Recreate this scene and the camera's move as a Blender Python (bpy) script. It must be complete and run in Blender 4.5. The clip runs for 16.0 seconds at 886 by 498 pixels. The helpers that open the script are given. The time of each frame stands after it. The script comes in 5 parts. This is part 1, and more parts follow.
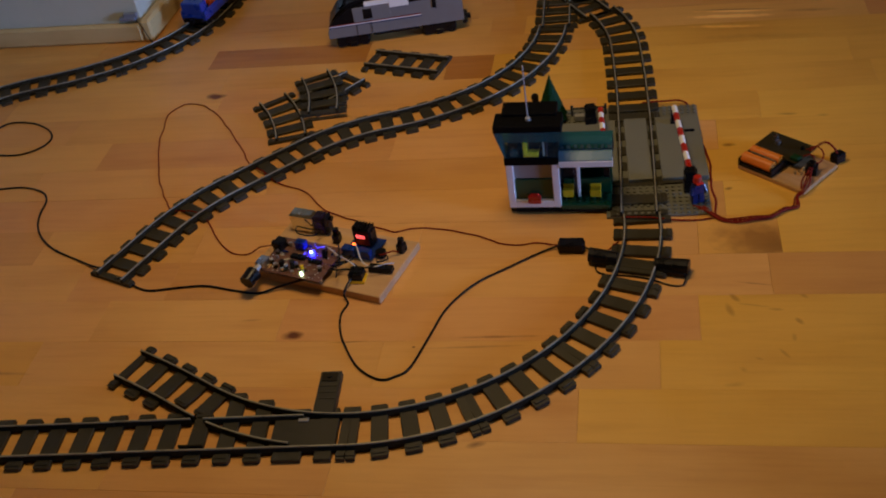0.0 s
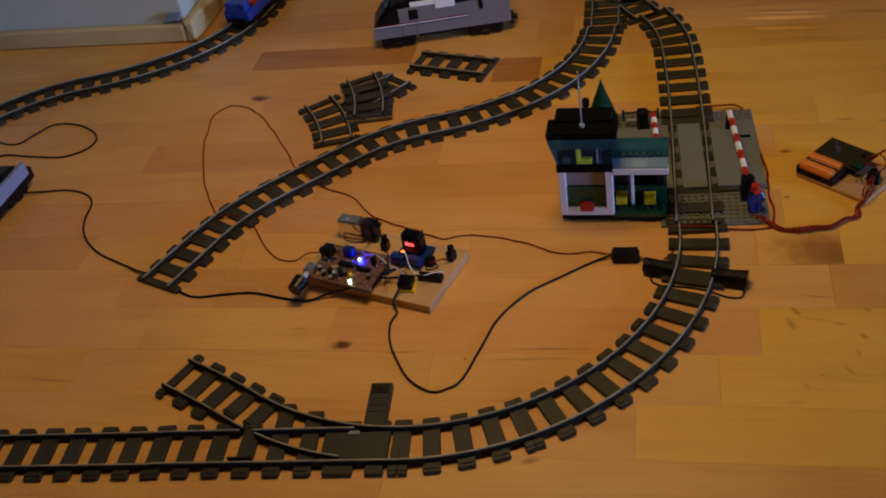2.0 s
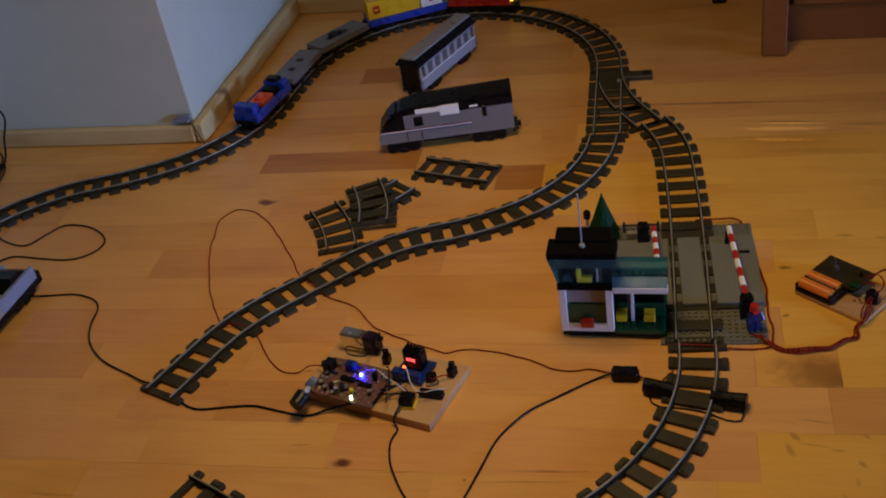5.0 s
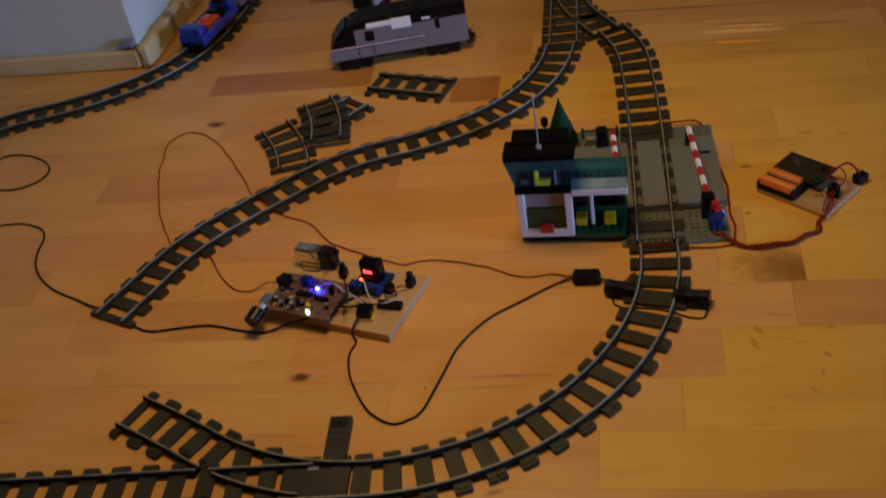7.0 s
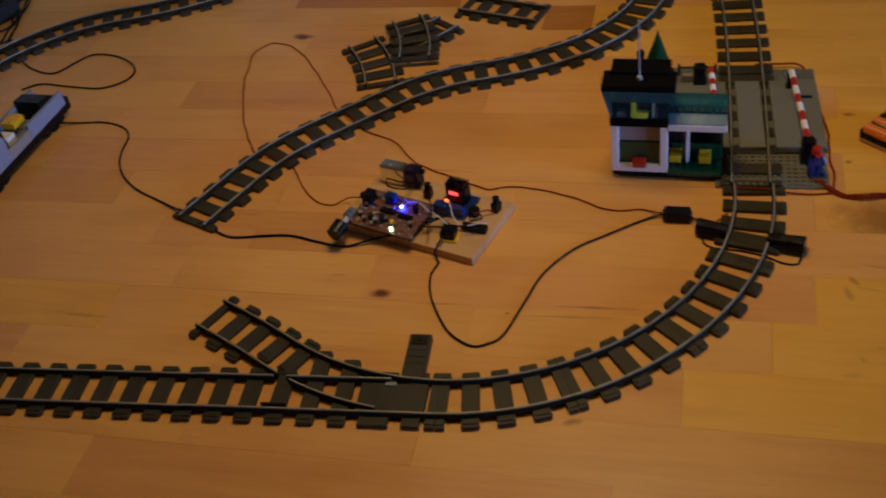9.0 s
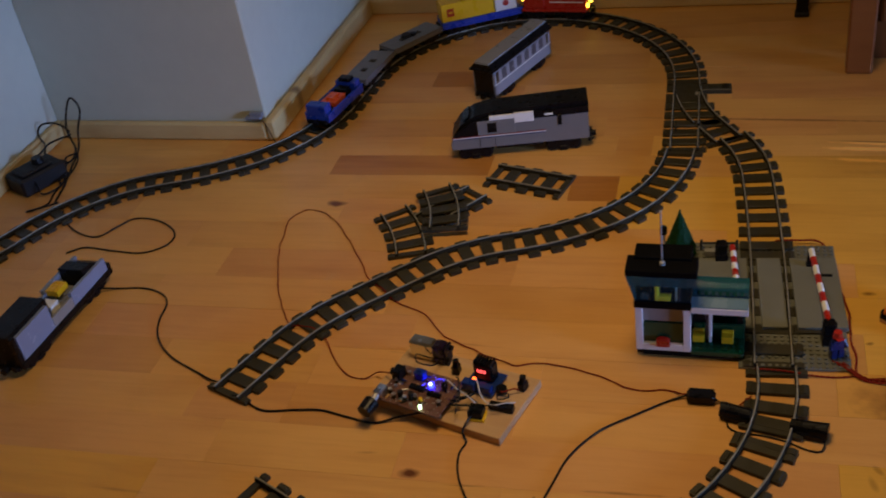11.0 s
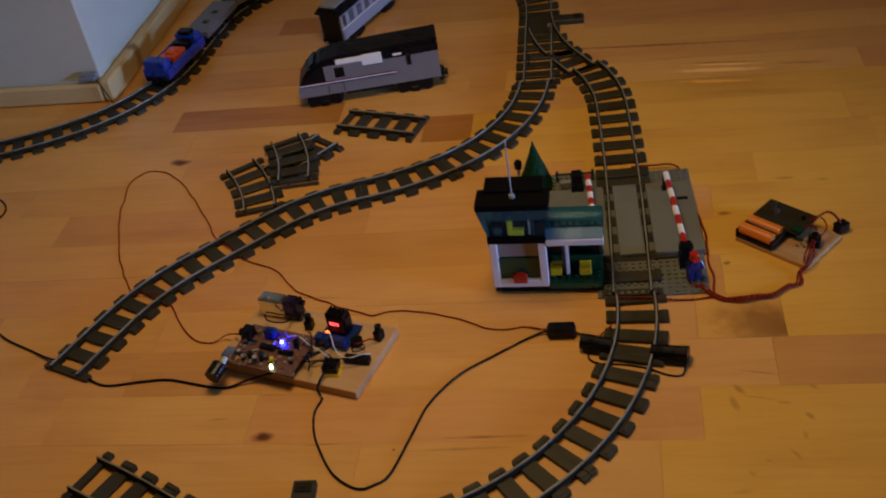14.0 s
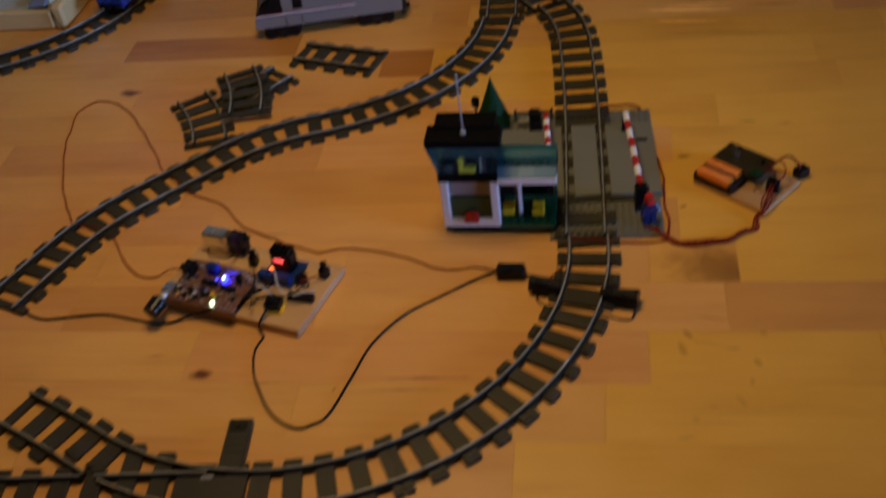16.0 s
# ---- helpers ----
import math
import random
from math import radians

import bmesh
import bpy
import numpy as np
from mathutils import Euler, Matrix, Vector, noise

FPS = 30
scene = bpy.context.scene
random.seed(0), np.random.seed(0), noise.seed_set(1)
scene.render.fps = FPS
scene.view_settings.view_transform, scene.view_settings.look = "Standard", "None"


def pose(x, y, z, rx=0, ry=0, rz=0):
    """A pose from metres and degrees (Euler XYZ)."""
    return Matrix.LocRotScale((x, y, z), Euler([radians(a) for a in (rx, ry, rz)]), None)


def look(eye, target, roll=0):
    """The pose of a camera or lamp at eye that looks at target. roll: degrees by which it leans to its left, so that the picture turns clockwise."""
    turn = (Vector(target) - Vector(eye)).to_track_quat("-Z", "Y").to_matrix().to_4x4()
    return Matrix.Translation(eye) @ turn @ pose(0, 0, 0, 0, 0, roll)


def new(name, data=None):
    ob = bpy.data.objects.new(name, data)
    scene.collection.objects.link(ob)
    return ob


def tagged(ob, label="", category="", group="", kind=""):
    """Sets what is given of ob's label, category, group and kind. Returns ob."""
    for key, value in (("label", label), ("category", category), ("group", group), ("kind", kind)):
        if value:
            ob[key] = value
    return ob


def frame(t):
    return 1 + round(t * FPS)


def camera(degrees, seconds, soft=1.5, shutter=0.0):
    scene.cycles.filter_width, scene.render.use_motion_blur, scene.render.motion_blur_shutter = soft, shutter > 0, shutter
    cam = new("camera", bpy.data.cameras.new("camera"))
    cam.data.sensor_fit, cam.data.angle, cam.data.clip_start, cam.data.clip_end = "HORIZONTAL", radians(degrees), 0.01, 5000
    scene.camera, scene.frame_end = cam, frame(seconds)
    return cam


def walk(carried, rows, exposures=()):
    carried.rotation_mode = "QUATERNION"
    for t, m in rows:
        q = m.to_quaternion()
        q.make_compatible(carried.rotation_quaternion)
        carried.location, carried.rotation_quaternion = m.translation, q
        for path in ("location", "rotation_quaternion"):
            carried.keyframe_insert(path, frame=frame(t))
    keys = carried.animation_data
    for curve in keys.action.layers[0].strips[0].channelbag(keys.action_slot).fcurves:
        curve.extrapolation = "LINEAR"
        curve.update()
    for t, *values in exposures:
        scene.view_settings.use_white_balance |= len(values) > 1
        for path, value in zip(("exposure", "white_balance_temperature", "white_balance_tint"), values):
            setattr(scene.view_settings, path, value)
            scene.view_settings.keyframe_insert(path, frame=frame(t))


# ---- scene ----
cam = camera(45.59, 16.0, soft=1.85, shutter=0.9)
ROWS = [
    (0.0, 0.2444, -1.0246, 0.7952, 51.262, 7.691, 3.279),
    (0.5, 0.2316, -1.0144, 0.7968, 51.146, 6.743, 4.004),
    (1.0, 0.2267, -1.0095, 0.7961, 51.020, 7.224, 3.920),
    (1.5, 0.2207, -1.0037, 0.7969, 51.102, 7.930, 4.401),
    (2.0, 0.2180, -0.9981, 0.7984, 51.110, 8.397, 4.775),
    (2.5, 0.2178, -0.9873, 0.8026, 51.137, 8.422, 5.417),
    (3.0, 0.2291, -0.9732, 0.8322, 51.337, 9.040, 5.525),
    (3.5, 0.2319, -1.0030, 0.8743, 55.061, 8.014, 6.085),
    (3.7, 0.2361, -1.0068, 0.8856, 55.923, 7.991, 6.104),
    (5.8, 0.2282, -0.9387, 0.8339, 54.241, 8.682, 4.364),
    (6.0, 0.2310, -0.9343, 0.8323, 54.225, 8.823, 3.988),
    (6.5, 0.2350, -0.9673, 0.8022, 53.516, 8.734, 3.142),
    (7.0, 0.2360, -0.9708, 0.7949, 51.474, 8.825, 2.740),
    (7.5, 0.2259, -0.9811, 0.7904, 50.973, 7.850, 3.417),
    (8.0, 0.2069, -0.9862, 0.7797, 50.370, 6.733, 6.153),
    (8.5, 0.2006, -0.9786, 0.7753, 49.453, 7.258, 6.540),
    (9.0, 0.1902, -0.9738, 0.7766, 48.870, 7.205, 7.532),
    (9.5, 0.1682, -0.9562, 0.8409, 51.508, 6.628, 9.933),
    (9.7, 0.1667, -0.9581, 0.8519, 54.078, 6.760, 10.641),
    (11.8, 0.2102, -0.9410, 0.8558, 55.485, 8.650, 7.269),
    (12.0, 0.2076, -0.9363, 0.8462, 55.507, 8.441, 6.748),
    (12.5, 0.2225, -0.9433, 0.8336, 55.176, 8.225, 5.816),
    (13.0, 0.2354, -0.9273, 0.8168, 54.245, 8.052, 3.871),
    (13.5, 0.2350, -0.9088, 0.8047, 53.244, 7.442, 2.844),
    (14.0, 0.2402, -0.9112, 0.7984, 52.170, 7.913, 1.754),
    (14.5, 0.2455, -0.9208, 0.7874, 51.562, 7.926, 1.151),
    (15.0, 0.2435, -0.9279, 0.7614, 49.004, 7.466, 1.076),
    (15.5, 0.2460, -0.9257, 0.7586, 47.769, 7.303, 0.963),
    (16.0, 0.2713, -0.8907, 0.7672, 49.223, 6.355, 1.691),
]
walk(cam, [(t, pose(x, y, z, rx, ry, rz)) for t, x, y, z, rx, ry, rz in ROWS],
     exposures=[(0.0, 0.62), (9.0, 0.62), (9.6, 0.52), (11.4, 0.58), (12.5, 0.62), (16.0, 0.61)])

# ---- light ----
ROOM = pose(0, 0, 0, 0, 0, -6.0)          # the room's axes, turned a little against the tracks

world = bpy.data.worlds.new("sky")
scene.world = world
world.use_nodes = True
wn = world.node_tree.nodes
sky = wn.new("ShaderNodeTexSky")
sky.sky_type = "NISHITA"
sky.sun_disc = False
sky.sun_elevation = radians(9)
sky.sun_rotation = radians(200)
world.node_tree.links.new(sky.outputs[0], wn["Background"].inputs[0])
wn["Background"].inputs[1].default_value = 0.08


def area_lamp(name, m, sx, sy, power, colour):
    d = bpy.data.lights.new(name, "AREA")
    d.shape, d.size, d.size_y, d.energy, d.color = "RECTANGLE", sx, sy, power, colour
    ob = new(name, d)
    ob.matrix_world = m
    return ob


# cool evening daylight through the window, a warm hanging lamp over the layout
window_lamp = area_lamp("window_daylight", ROOM @ look((2.97, -0.60, 0.458), (-0.50, 0.50, 0.12)), 0.92, 0.52, 2.2, (0.27, 0.45, 1.0))
window_lamp.data.spread = radians(34)
bulb_data = bpy.data.lights.new("shaded_lamp", "SPOT")
bulb_data.spot_size, bulb_data.spot_blend = radians(134), 1.0   # a hanging lamp, its shade dims the light sideways
bulb_data.energy, bulb_data.color, bulb_data.shadow_soft_size = 13.7, (1.0, 0.688, 0.340), 0.20
bulb = new("shaded_lamp", bulb_data)
bulb.location = (0.115, 0.01, 1.06)
bulb.rotation_euler = (0, radians(4), 0)      # hangs a little askew

scene.view_settings.exposure = 0.62

# ---- materials ----


def material(name, colour, rough=0.4, metal=0.0, vary=0.12, scale=60.0, bump=0.05, spec=0.5, spread=0.0, coat=0.0):
    """A painted, moulded or bare surface: two scales of tone, fine relief, scuffs in the gloss."""
    m = bpy.data.materials.new(name)
    m.use_nodes = True
    n, l = m.node_tree.nodes, m.node_tree.links
    b = n["Principled BSDF"]
    co = n.new("ShaderNodeTexCoord")
    fine, broad = n.new("ShaderNodeTexNoise"), n.new("ShaderNodeTexNoise")
    fine.inputs["Scale"].default_value, fine.inputs["Detail"].default_value = scale * 6, 6
    broad.inputs["Scale"].default_value, broad.inputs["Detail"].default_value = scale, 3
    for t in (fine, broad):
        l.new(co.outputs["Object"], t.inputs["Vector"])
    mix = n.new("ShaderNodeMath")
    mix.operation = "MULTIPLY_ADD"
    l.new(fine.outputs[0], mix.inputs[0])
    mix.inputs[1].default_value = 0.5
    l.new(broad.outputs[0], mix.inputs[2])
    ramp = n.new("ShaderNodeMapRange")
    ramp.inputs[1].default_value, ramp.inputs[2].default_value = 0.4, 1.1
    ramp.inputs[3].default_value, ramp.inputs[4].default_value = 1 - vary, 1 + vary
    l.new(mix.outputs[0], ramp.inputs[0])
    hsv = n.new("ShaderNodeHueSaturation")
    hsv.inputs["Color"].default_value = (*colour, 1)
    if spread:
        info, wide = n.new("ShaderNodeObjectInfo"), n.new("ShaderNodeMapRange")
        wide.inputs[3].default_value, wide.inputs[4].default_value = 1 - spread, 1 + spread
        l.new(info.outputs["Random"], wide.inputs[0])
        times = n.new("ShaderNodeMath")
        times.operation = "MULTIPLY"
        l.new(ramp.outputs[0], times.inputs[0])
        l.new(wide.outputs[0], times.inputs[1])
        l.new(times.outputs[0], hsv.inputs["Value"])
    else:
        l.new(ramp.outputs[0], hsv.inputs["Value"])
    l.new(hsv.outputs[0], b.inputs["Base Color"])
    gloss = n.new("ShaderNodeMapRange")
    gloss.inputs[1].default_value, gloss.inputs[2].default_value = 0.3, 0.7
    gloss.inputs[3].default_value, gloss.inputs[4].default_value = max(rough - 0.1, 0.03), min(rough + 0.12, 1)
    l.new(broad.outputs[0], gloss.inputs[0])
    l.new(gloss.outputs[0], b.inputs["Roughness"])
    b.inputs["Metallic"].default_value = metal
    b.inputs["Specular IOR Level"].default_value = spec
    b.inputs["Coat Weight"].default_value = coat
    if bump:
        bm = n.new("ShaderNodeBump")
        bm.inputs["Strength"].default_value, bm.inputs["Distance"].default_value = bump, 0.001
        l.new(fine.outputs[0], bm.inputs["Height"])
        l.new(bm.outputs[0], b.inputs["Normal"])
    return m


def clear_plastic(name, colour, rough=0.08, ior=1.22, clear=0.97):
    m = bpy.data.materials.new(name)
    m.use_nodes = True
    b = m.node_tree.nodes["Principled BSDF"]
    b.inputs["Base Color"].default_value = (*colour, 1)
    b.inputs["Roughness"].default_value = rough
    b.inputs["Transmission Weight"].default_value = clear
    b.inputs["IOR"].default_value = ior
    t = m.node_tree.nodes.new("ShaderNodeTexNoise")
    t.inputs["Scale"].default_value = 90
    bp = m.node_tree.nodes.new("ShaderNodeBump")
    bp.inputs["Strength"].default_value = 0.06
    m.node_tree.links.new(t.outputs[0], bp.inputs["Height"])
    m.node_tree.links.new(bp.outputs[0], b.inputs["Normal"])
    return m


def glowing(name, colour, strength):
    m = bpy.data.materials.new(name)
    m.use_nodes = True
    b = m.node_tree.nodes["Principled BSDF"]
    b.inputs["Base Color"].default_value = (*colour, 1)
    b.inputs["Emission Color"].default_value = (*colour, 1)
    b.inputs["Emission Strength"].default_value = strength
    b.inputs["Specular IOR Level"].default_value = 0.1
    return m


def beech(name, tones, rough=0.36, grain=1.0, bump=0.10, marks=()):
    """Oiled beech: each strip has its own tone; long grain along the strip, flecks, and brown heart streaks."""
    m = bpy.data.materials.new(name)
    m.use_nodes = True
    n, l = m.node_tree.nodes, m.node_tree.links
    b = n["Principled BSDF"]
    co, info = n.new("ShaderNodeTexCoord"), n.new("ShaderNodeObjectInfo")
    shift = n.new("ShaderNodeVectorMath")
    shift.operation = "MULTIPLY_ADD"
    l.new(info.outputs["Random"], shift.inputs[0])
    shift.inputs[1].default_value = (37.0, 19.0, 11.0)
    l.new(co.outputs["Object"], shift.inputs[2])

    def noise_at(scale, stretch, detail=5, rough_=0.6):
        mp, t = n.new("ShaderNodeMapping"), n.new("ShaderNodeTexNoise")
        mp.inputs["Scale"].default_value = stretch
        l.new(shift.outputs[0], mp.inputs[0])
        l.new(mp.outputs[0], t.inputs["Vector"])
        t.inputs["Scale"].default_value, t.inputs["Detail"].default_value, t.inputs["Roughness"].default_value = scale, detail, rough_
        return t

    ramp = n.new("ShaderNodeValToRGB")
    ramp.color_ramp.elements[0].color, ramp.color_ramp.elements[1].color = (*tones[0], 1), (*tones[-1], 1)
    for i, c in enumerate(tones[1:-1], 1):
        ramp.color_ramp.elements.new(i / (len(tones) - 1)).color = (*c, 1)
    l.new(info.outputs["Random"], ramp.inputs[0])
    flame = noise_at(7.0, (0.5, 3.2, 1.0), 4)
    fine = noise_at(60.0, (0.12, 2.5, 1.0), 6, 0.7)
    blotch = noise_at(5.0, (1.0, 1.4, 1.0), 2)
    col = ramp.outputs[0]
    for t, lo, hi, dark, amount in ((flame, 0.5, 0.75, (0.62, 0.44, 0.30), 0.55 * grain), (fine, 0.45, 0.8, (0.72, 0.60, 0.48), 0.5 * grain), (blotch, 0.45, 0.75, (0.80, 0.72, 0.64), 0.6)):
        r, mx = n.new("ShaderNodeMapRange"), n.new("ShaderNodeMix")
        r.inputs[1].default_value, r.inputs[2].default_value, r.inputs[4].default_value = lo, hi, amount
        l.new(t.outputs[0], r.inputs[0])
        mx.data_type, mx.blend_type = "RGBA", "MULTIPLY"
        l.new(r.outputs[0], mx.inputs[0])
        l.new(col, mx.inputs[6])
        mx.inputs[7].default_value = (*dark, 1)
        col = mx.outputs[2]
    if marks:
        place = n.new("ShaderNodeNewGeometry")
        rag = n.new("ShaderNodeTexNoise")
        rag.inputs["Scale"].default_value, rag.inputs["Detail"].default_value = 55.0, 4
        l.new(place.outputs["Position"], rag.inputs["Vector"])
        for x, y, rx, ry, turned, depth, edge in marks:
            mp, ln, r, mx, add = n.new("ShaderNodeMapping"), n.new("ShaderNodeVectorMath"), n.new("ShaderNodeMapRange"), n.new("ShaderNodeMix"), n.new("ShaderNodeMath")
            mp.vector_type = "TEXTURE"
            mp.inputs["Location"].default_value, mp.inputs["Rotation"].default_value, mp.inputs["Scale"].default_value = (x, y, 0), (0, 0, radians(turned)), (rx, ry, 1)
            l.new(place.outputs["Position"], mp.inputs[0])
            ln.operation = "LENGTH"
            l.new(mp.outputs[0], ln.inputs[0])
            add.operation = "MULTIPLY_ADD"
            l.new(rag.outputs[0], add.inputs[0])
            add.inputs[1].default_value = 1.1
            l.new(ln.outputs["Value"], add.inputs[2])
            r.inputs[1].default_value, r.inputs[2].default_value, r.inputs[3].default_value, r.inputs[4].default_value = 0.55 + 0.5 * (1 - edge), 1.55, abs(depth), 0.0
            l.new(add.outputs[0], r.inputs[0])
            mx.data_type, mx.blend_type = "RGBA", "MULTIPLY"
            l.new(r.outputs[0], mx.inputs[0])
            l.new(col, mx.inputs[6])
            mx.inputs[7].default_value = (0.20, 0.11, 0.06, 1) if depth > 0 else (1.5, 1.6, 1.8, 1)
            col = mx.outputs[2]
    l.new(col, b.inputs["Base Color"])
    wear, g = noise_at(9.0, (1, 1, 1), 4), n.new("ShaderNodeMapRange")
    g.inputs[1].default_value, g.inputs[2].default_value = 0.3, 0.7
    g.inputs[3].default_value, g.inputs[4].default_value = rough - 0.08, rough + 0.14
    l.new(wear.outputs[0], g.inputs[0])
    l.new(g.outputs[0], b.inputs["Roughness"])
    bp = n.new("ShaderNodeBump")
    bp.inputs["Strength"].default_value, bp.inputs["Distance"].default_value = bump, 0.001
    l.new(fine.outputs[0], bp.inputs["Height"])
    l.new(bp.outputs[0], b.inputs["Normal"])
    return m


# knots, heart streaks, old stains and paler streaks of the floor: place, half sizes, turn, depth (negative is paler),
# softness
MARKS = [
    (-0.084, -0.170, 0.014, 0.0085, 0, 1.0, 0.3), (-0.306, 0.390, 0.018, 0.010, -5, 1.0, 0.1), (0.130, -0.342, 0.012, 0.005, 10, 0.8, 0.6),
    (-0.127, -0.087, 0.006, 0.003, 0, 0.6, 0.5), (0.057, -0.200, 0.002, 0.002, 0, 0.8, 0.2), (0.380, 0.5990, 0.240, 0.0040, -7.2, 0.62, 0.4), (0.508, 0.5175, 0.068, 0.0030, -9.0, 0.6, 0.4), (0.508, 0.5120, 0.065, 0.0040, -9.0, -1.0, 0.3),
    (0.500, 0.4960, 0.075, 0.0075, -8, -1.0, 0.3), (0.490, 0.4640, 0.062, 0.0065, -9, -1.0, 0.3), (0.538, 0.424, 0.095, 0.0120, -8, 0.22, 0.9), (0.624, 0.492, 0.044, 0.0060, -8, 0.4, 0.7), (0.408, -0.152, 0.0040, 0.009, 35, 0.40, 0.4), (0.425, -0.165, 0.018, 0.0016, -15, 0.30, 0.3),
    (0.449, -0.174, 0.010, 0.0030, -8, 0.30, 0.6), (0.468, -0.194, 0.007, 0.0034, -60, 0.40, 0.5), (0.400, -0.260, 0.004, 0.006, 40, 0.22, 0.6),
    (0.458, -0.218, 0.0030, 0.007, -5, 0.25, 0.5), (0.388, -0.280, 0.013, 0.004, 4, 0.22, 0.7),
    (0.444, -0.240, 0.0024, 0.009, 30, 0.25, 0.4), (0.418, -0.246, 0.006, 0.0022, -20, 0.25, 0.5), (0.150, -0.1915, 0.055, 0.0022, -3, 0.55, 0.6),
    (-0.060, 0.022, 0.110, 0.0022, -9, 0.45, 0.6), (-0.070, 0.052, 0.080, 0.0016, -8, 0.4, 0.6), (0.120, -0.205, 0.060, 0.0022, -2, 0.4, 0.8),
    (-0.020, -0.186, 0.026, 0.0012, -2, 0.55, 0.4), (-0.140, -0.140, 0.016, 0.0025, 0, 0.35, 0.8), (-0.420, -0.205, 0.040, 0.003, -6, 0.3, 0.9),
    (0.446, 0.143, 0.010, 0.005, -4, 0.75, 0.5), (0.431, 0.048, 0.006, 0.0035, 10, 0.7, 0.4), (0.530, 0.206, 0.016, 0.004, -6, 0.5, 0.7), (0.575, 0.196, 0.010, 0.004, 0, 0.35, 0.8),
    (0.435, -0.131, 0.024, 0.0014, -14, 0.45, 0.4), (0.400, -0.170, 0.0045, 0.014, 12, 0.35, 0.6), (0.480, -0.155, 0.004, 0.008, 40, 0.35, 0.5),
]
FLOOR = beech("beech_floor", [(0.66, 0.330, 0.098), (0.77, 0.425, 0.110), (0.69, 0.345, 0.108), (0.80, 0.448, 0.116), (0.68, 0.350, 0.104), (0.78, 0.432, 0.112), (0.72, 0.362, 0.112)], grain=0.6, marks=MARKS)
# yellow strips; the right end's warmer light is also put into this colour
FLOOR_YELLOW_LIT = beech("beech_yellow_lit", [(0.75, 0.402, 0.068), (0.83, 0.474, 0.080), (0.78, 0.425, 0.072), (0.81, 0.456, 0.078), (0.76, 0.408, 0.070)], grain=0.6, marks=MARKS)
FLOOR_RED = beech("beech_heartwood", [(0.50, 0.212, 0.044), (0.54, 0.240, 0.050)])
FLOOR_BROWN = beech("beech_part_heartwood", [(0.75, 0.395, 0.088), (0.80, 0.435, 0.094)], grain=0.6, marks=[(0.455, -0.060, 0.066, 0.046, -28, 0.55, 0.4), (0.468, -0.068, 0.030, 0.018, -20, 0.25, 0.6)])
FLOOR_TAN = beech("beech_tan", [(0.665, 0.334, 0.088), (0.70, 0.356, 0.094)], grain=0.6)
JOINT = material("floor_joint", (0.46, 0.25, 0.06), 0.8)
SKIRTING = beech("pine_skirting", [(0.58, 0.44, 0.20), (0.62, 0.48, 0.22)], 0.45, 0.8, marks=[(-0.459, 0.719, 0.016, 0.016, 0, 0.8, 0.3)])
PLYWOOD = beech("thin_plywood", [(0.52, 0.31, 0.13), (0.56, 0.34, 0.15)], 0.6, 1.2, 0.2)
PLANK = beech("raw_plank", [(0.60, 0.38, 0.18), (0.64, 0.42, 0.20)], 0.6, 0.9, 0.2)
DESK = beech("stained_desk", [(0.23, 0.088, 0.024), (0.26, 0.10, 0.028)], 0.4, 1.0)
PLASTER = material("plaster", (0.52, 0.545, 0.445), 0.9, vary=0.06, scale=7, bump=0.25)
CEILING = material("ceiling_paint", (0.75, 0.73, 0.69), 0.9, vary=0.04, scale=5, bump=0.15)
TRACK = material("track_plastic", (0.037, 0.033, 0.020), 0.48, vary=0.15, scale=80, bump=0.08, spread=0.15, spec=0.35)
RAIL = material("rail_side", (0.026, 0.023, 0.014), 0.6, vary=0.15, scale=70, spec=0.05)
STEEL = material("rail_steel", (0.30, 0.285, 0.225), 0.42, 0.25, vary=0.25, scale=40, spec=0.3)
BLACK = material("black_plastic", (0.005, 0.005, 0.006), 0.32, vary=0.2, scale=90, spec=0.2)
ROOF_BLACK = material("matt_black_plastic", (0.003, 0.003, 0.0035), 0.6, vary=0.2, scale=90, spec=0.05)
RUBBER = material("black_rubber", (0.010, 0.009, 0.009), 0.55, vary=0.2, spec=0.3)
GREY = material("grey_plastic", (0.26, 0.26, 0.255), 0.35, vary=0.06, scale=60)
PALE = material("pale_grey_plastic", (0.36, 0.36, 0.36), 0.38, vary=0.06)
ROADGREY = material("road_panel_grey", (0.165, 0.167, 0.130), 0.45, vary=0.08)
PLATE = material("base_plate_grey", (0.145, 0.147, 0.115), 0.42, vary=0.08, scale=40)
WHITE = material("white_plastic", (0.80, 0.79, 0.76), 0.35, vary=0.04)
RED = material("red_plastic", (0.42, 0.020, 0.010), 0.3, vary=0.06)
ORANGE = material("orange_red_plastic", (0.66, 0.085, 0.012), 0.32, vary=0.06)
NAVY = material("dark_blue_plastic", (0.006, 0.016, 0.085), 0.35)
BLUE = material("blue_plastic", (0.012, 0.045, 0.36), 0.3, vary=0.08)
YELLOW = material("yellow_plastic", (0.78, 0.46, 0.012), 0.32, vary=0.05)
GREEN = material("green_plastic", (0.003, 0.058, 0.024), 0.35, vary=0.08)
LEAF = material("tree_green_plastic", (0.004, 0.034, 0.009), 0.6, vary=0.2, spec=0.15)
PANE = clear_plastic("pale_teal_plastic", (0.66, 0.92, 0.94), 0.03, 1.05, 0.985)
TEAL = clear_plastic("smoky_teal_plastic", (0.035, 0.17, 0.20), 0.08, 1.3, 0.7)
RIM = clear_plastic("light_teal_plastic", (0.06, 0.27, 0.31), 0.08, 1.2, 0.82)
GLASSY = clear_plastic("dark_window_plastic", (0.05, 0.06, 0.07))
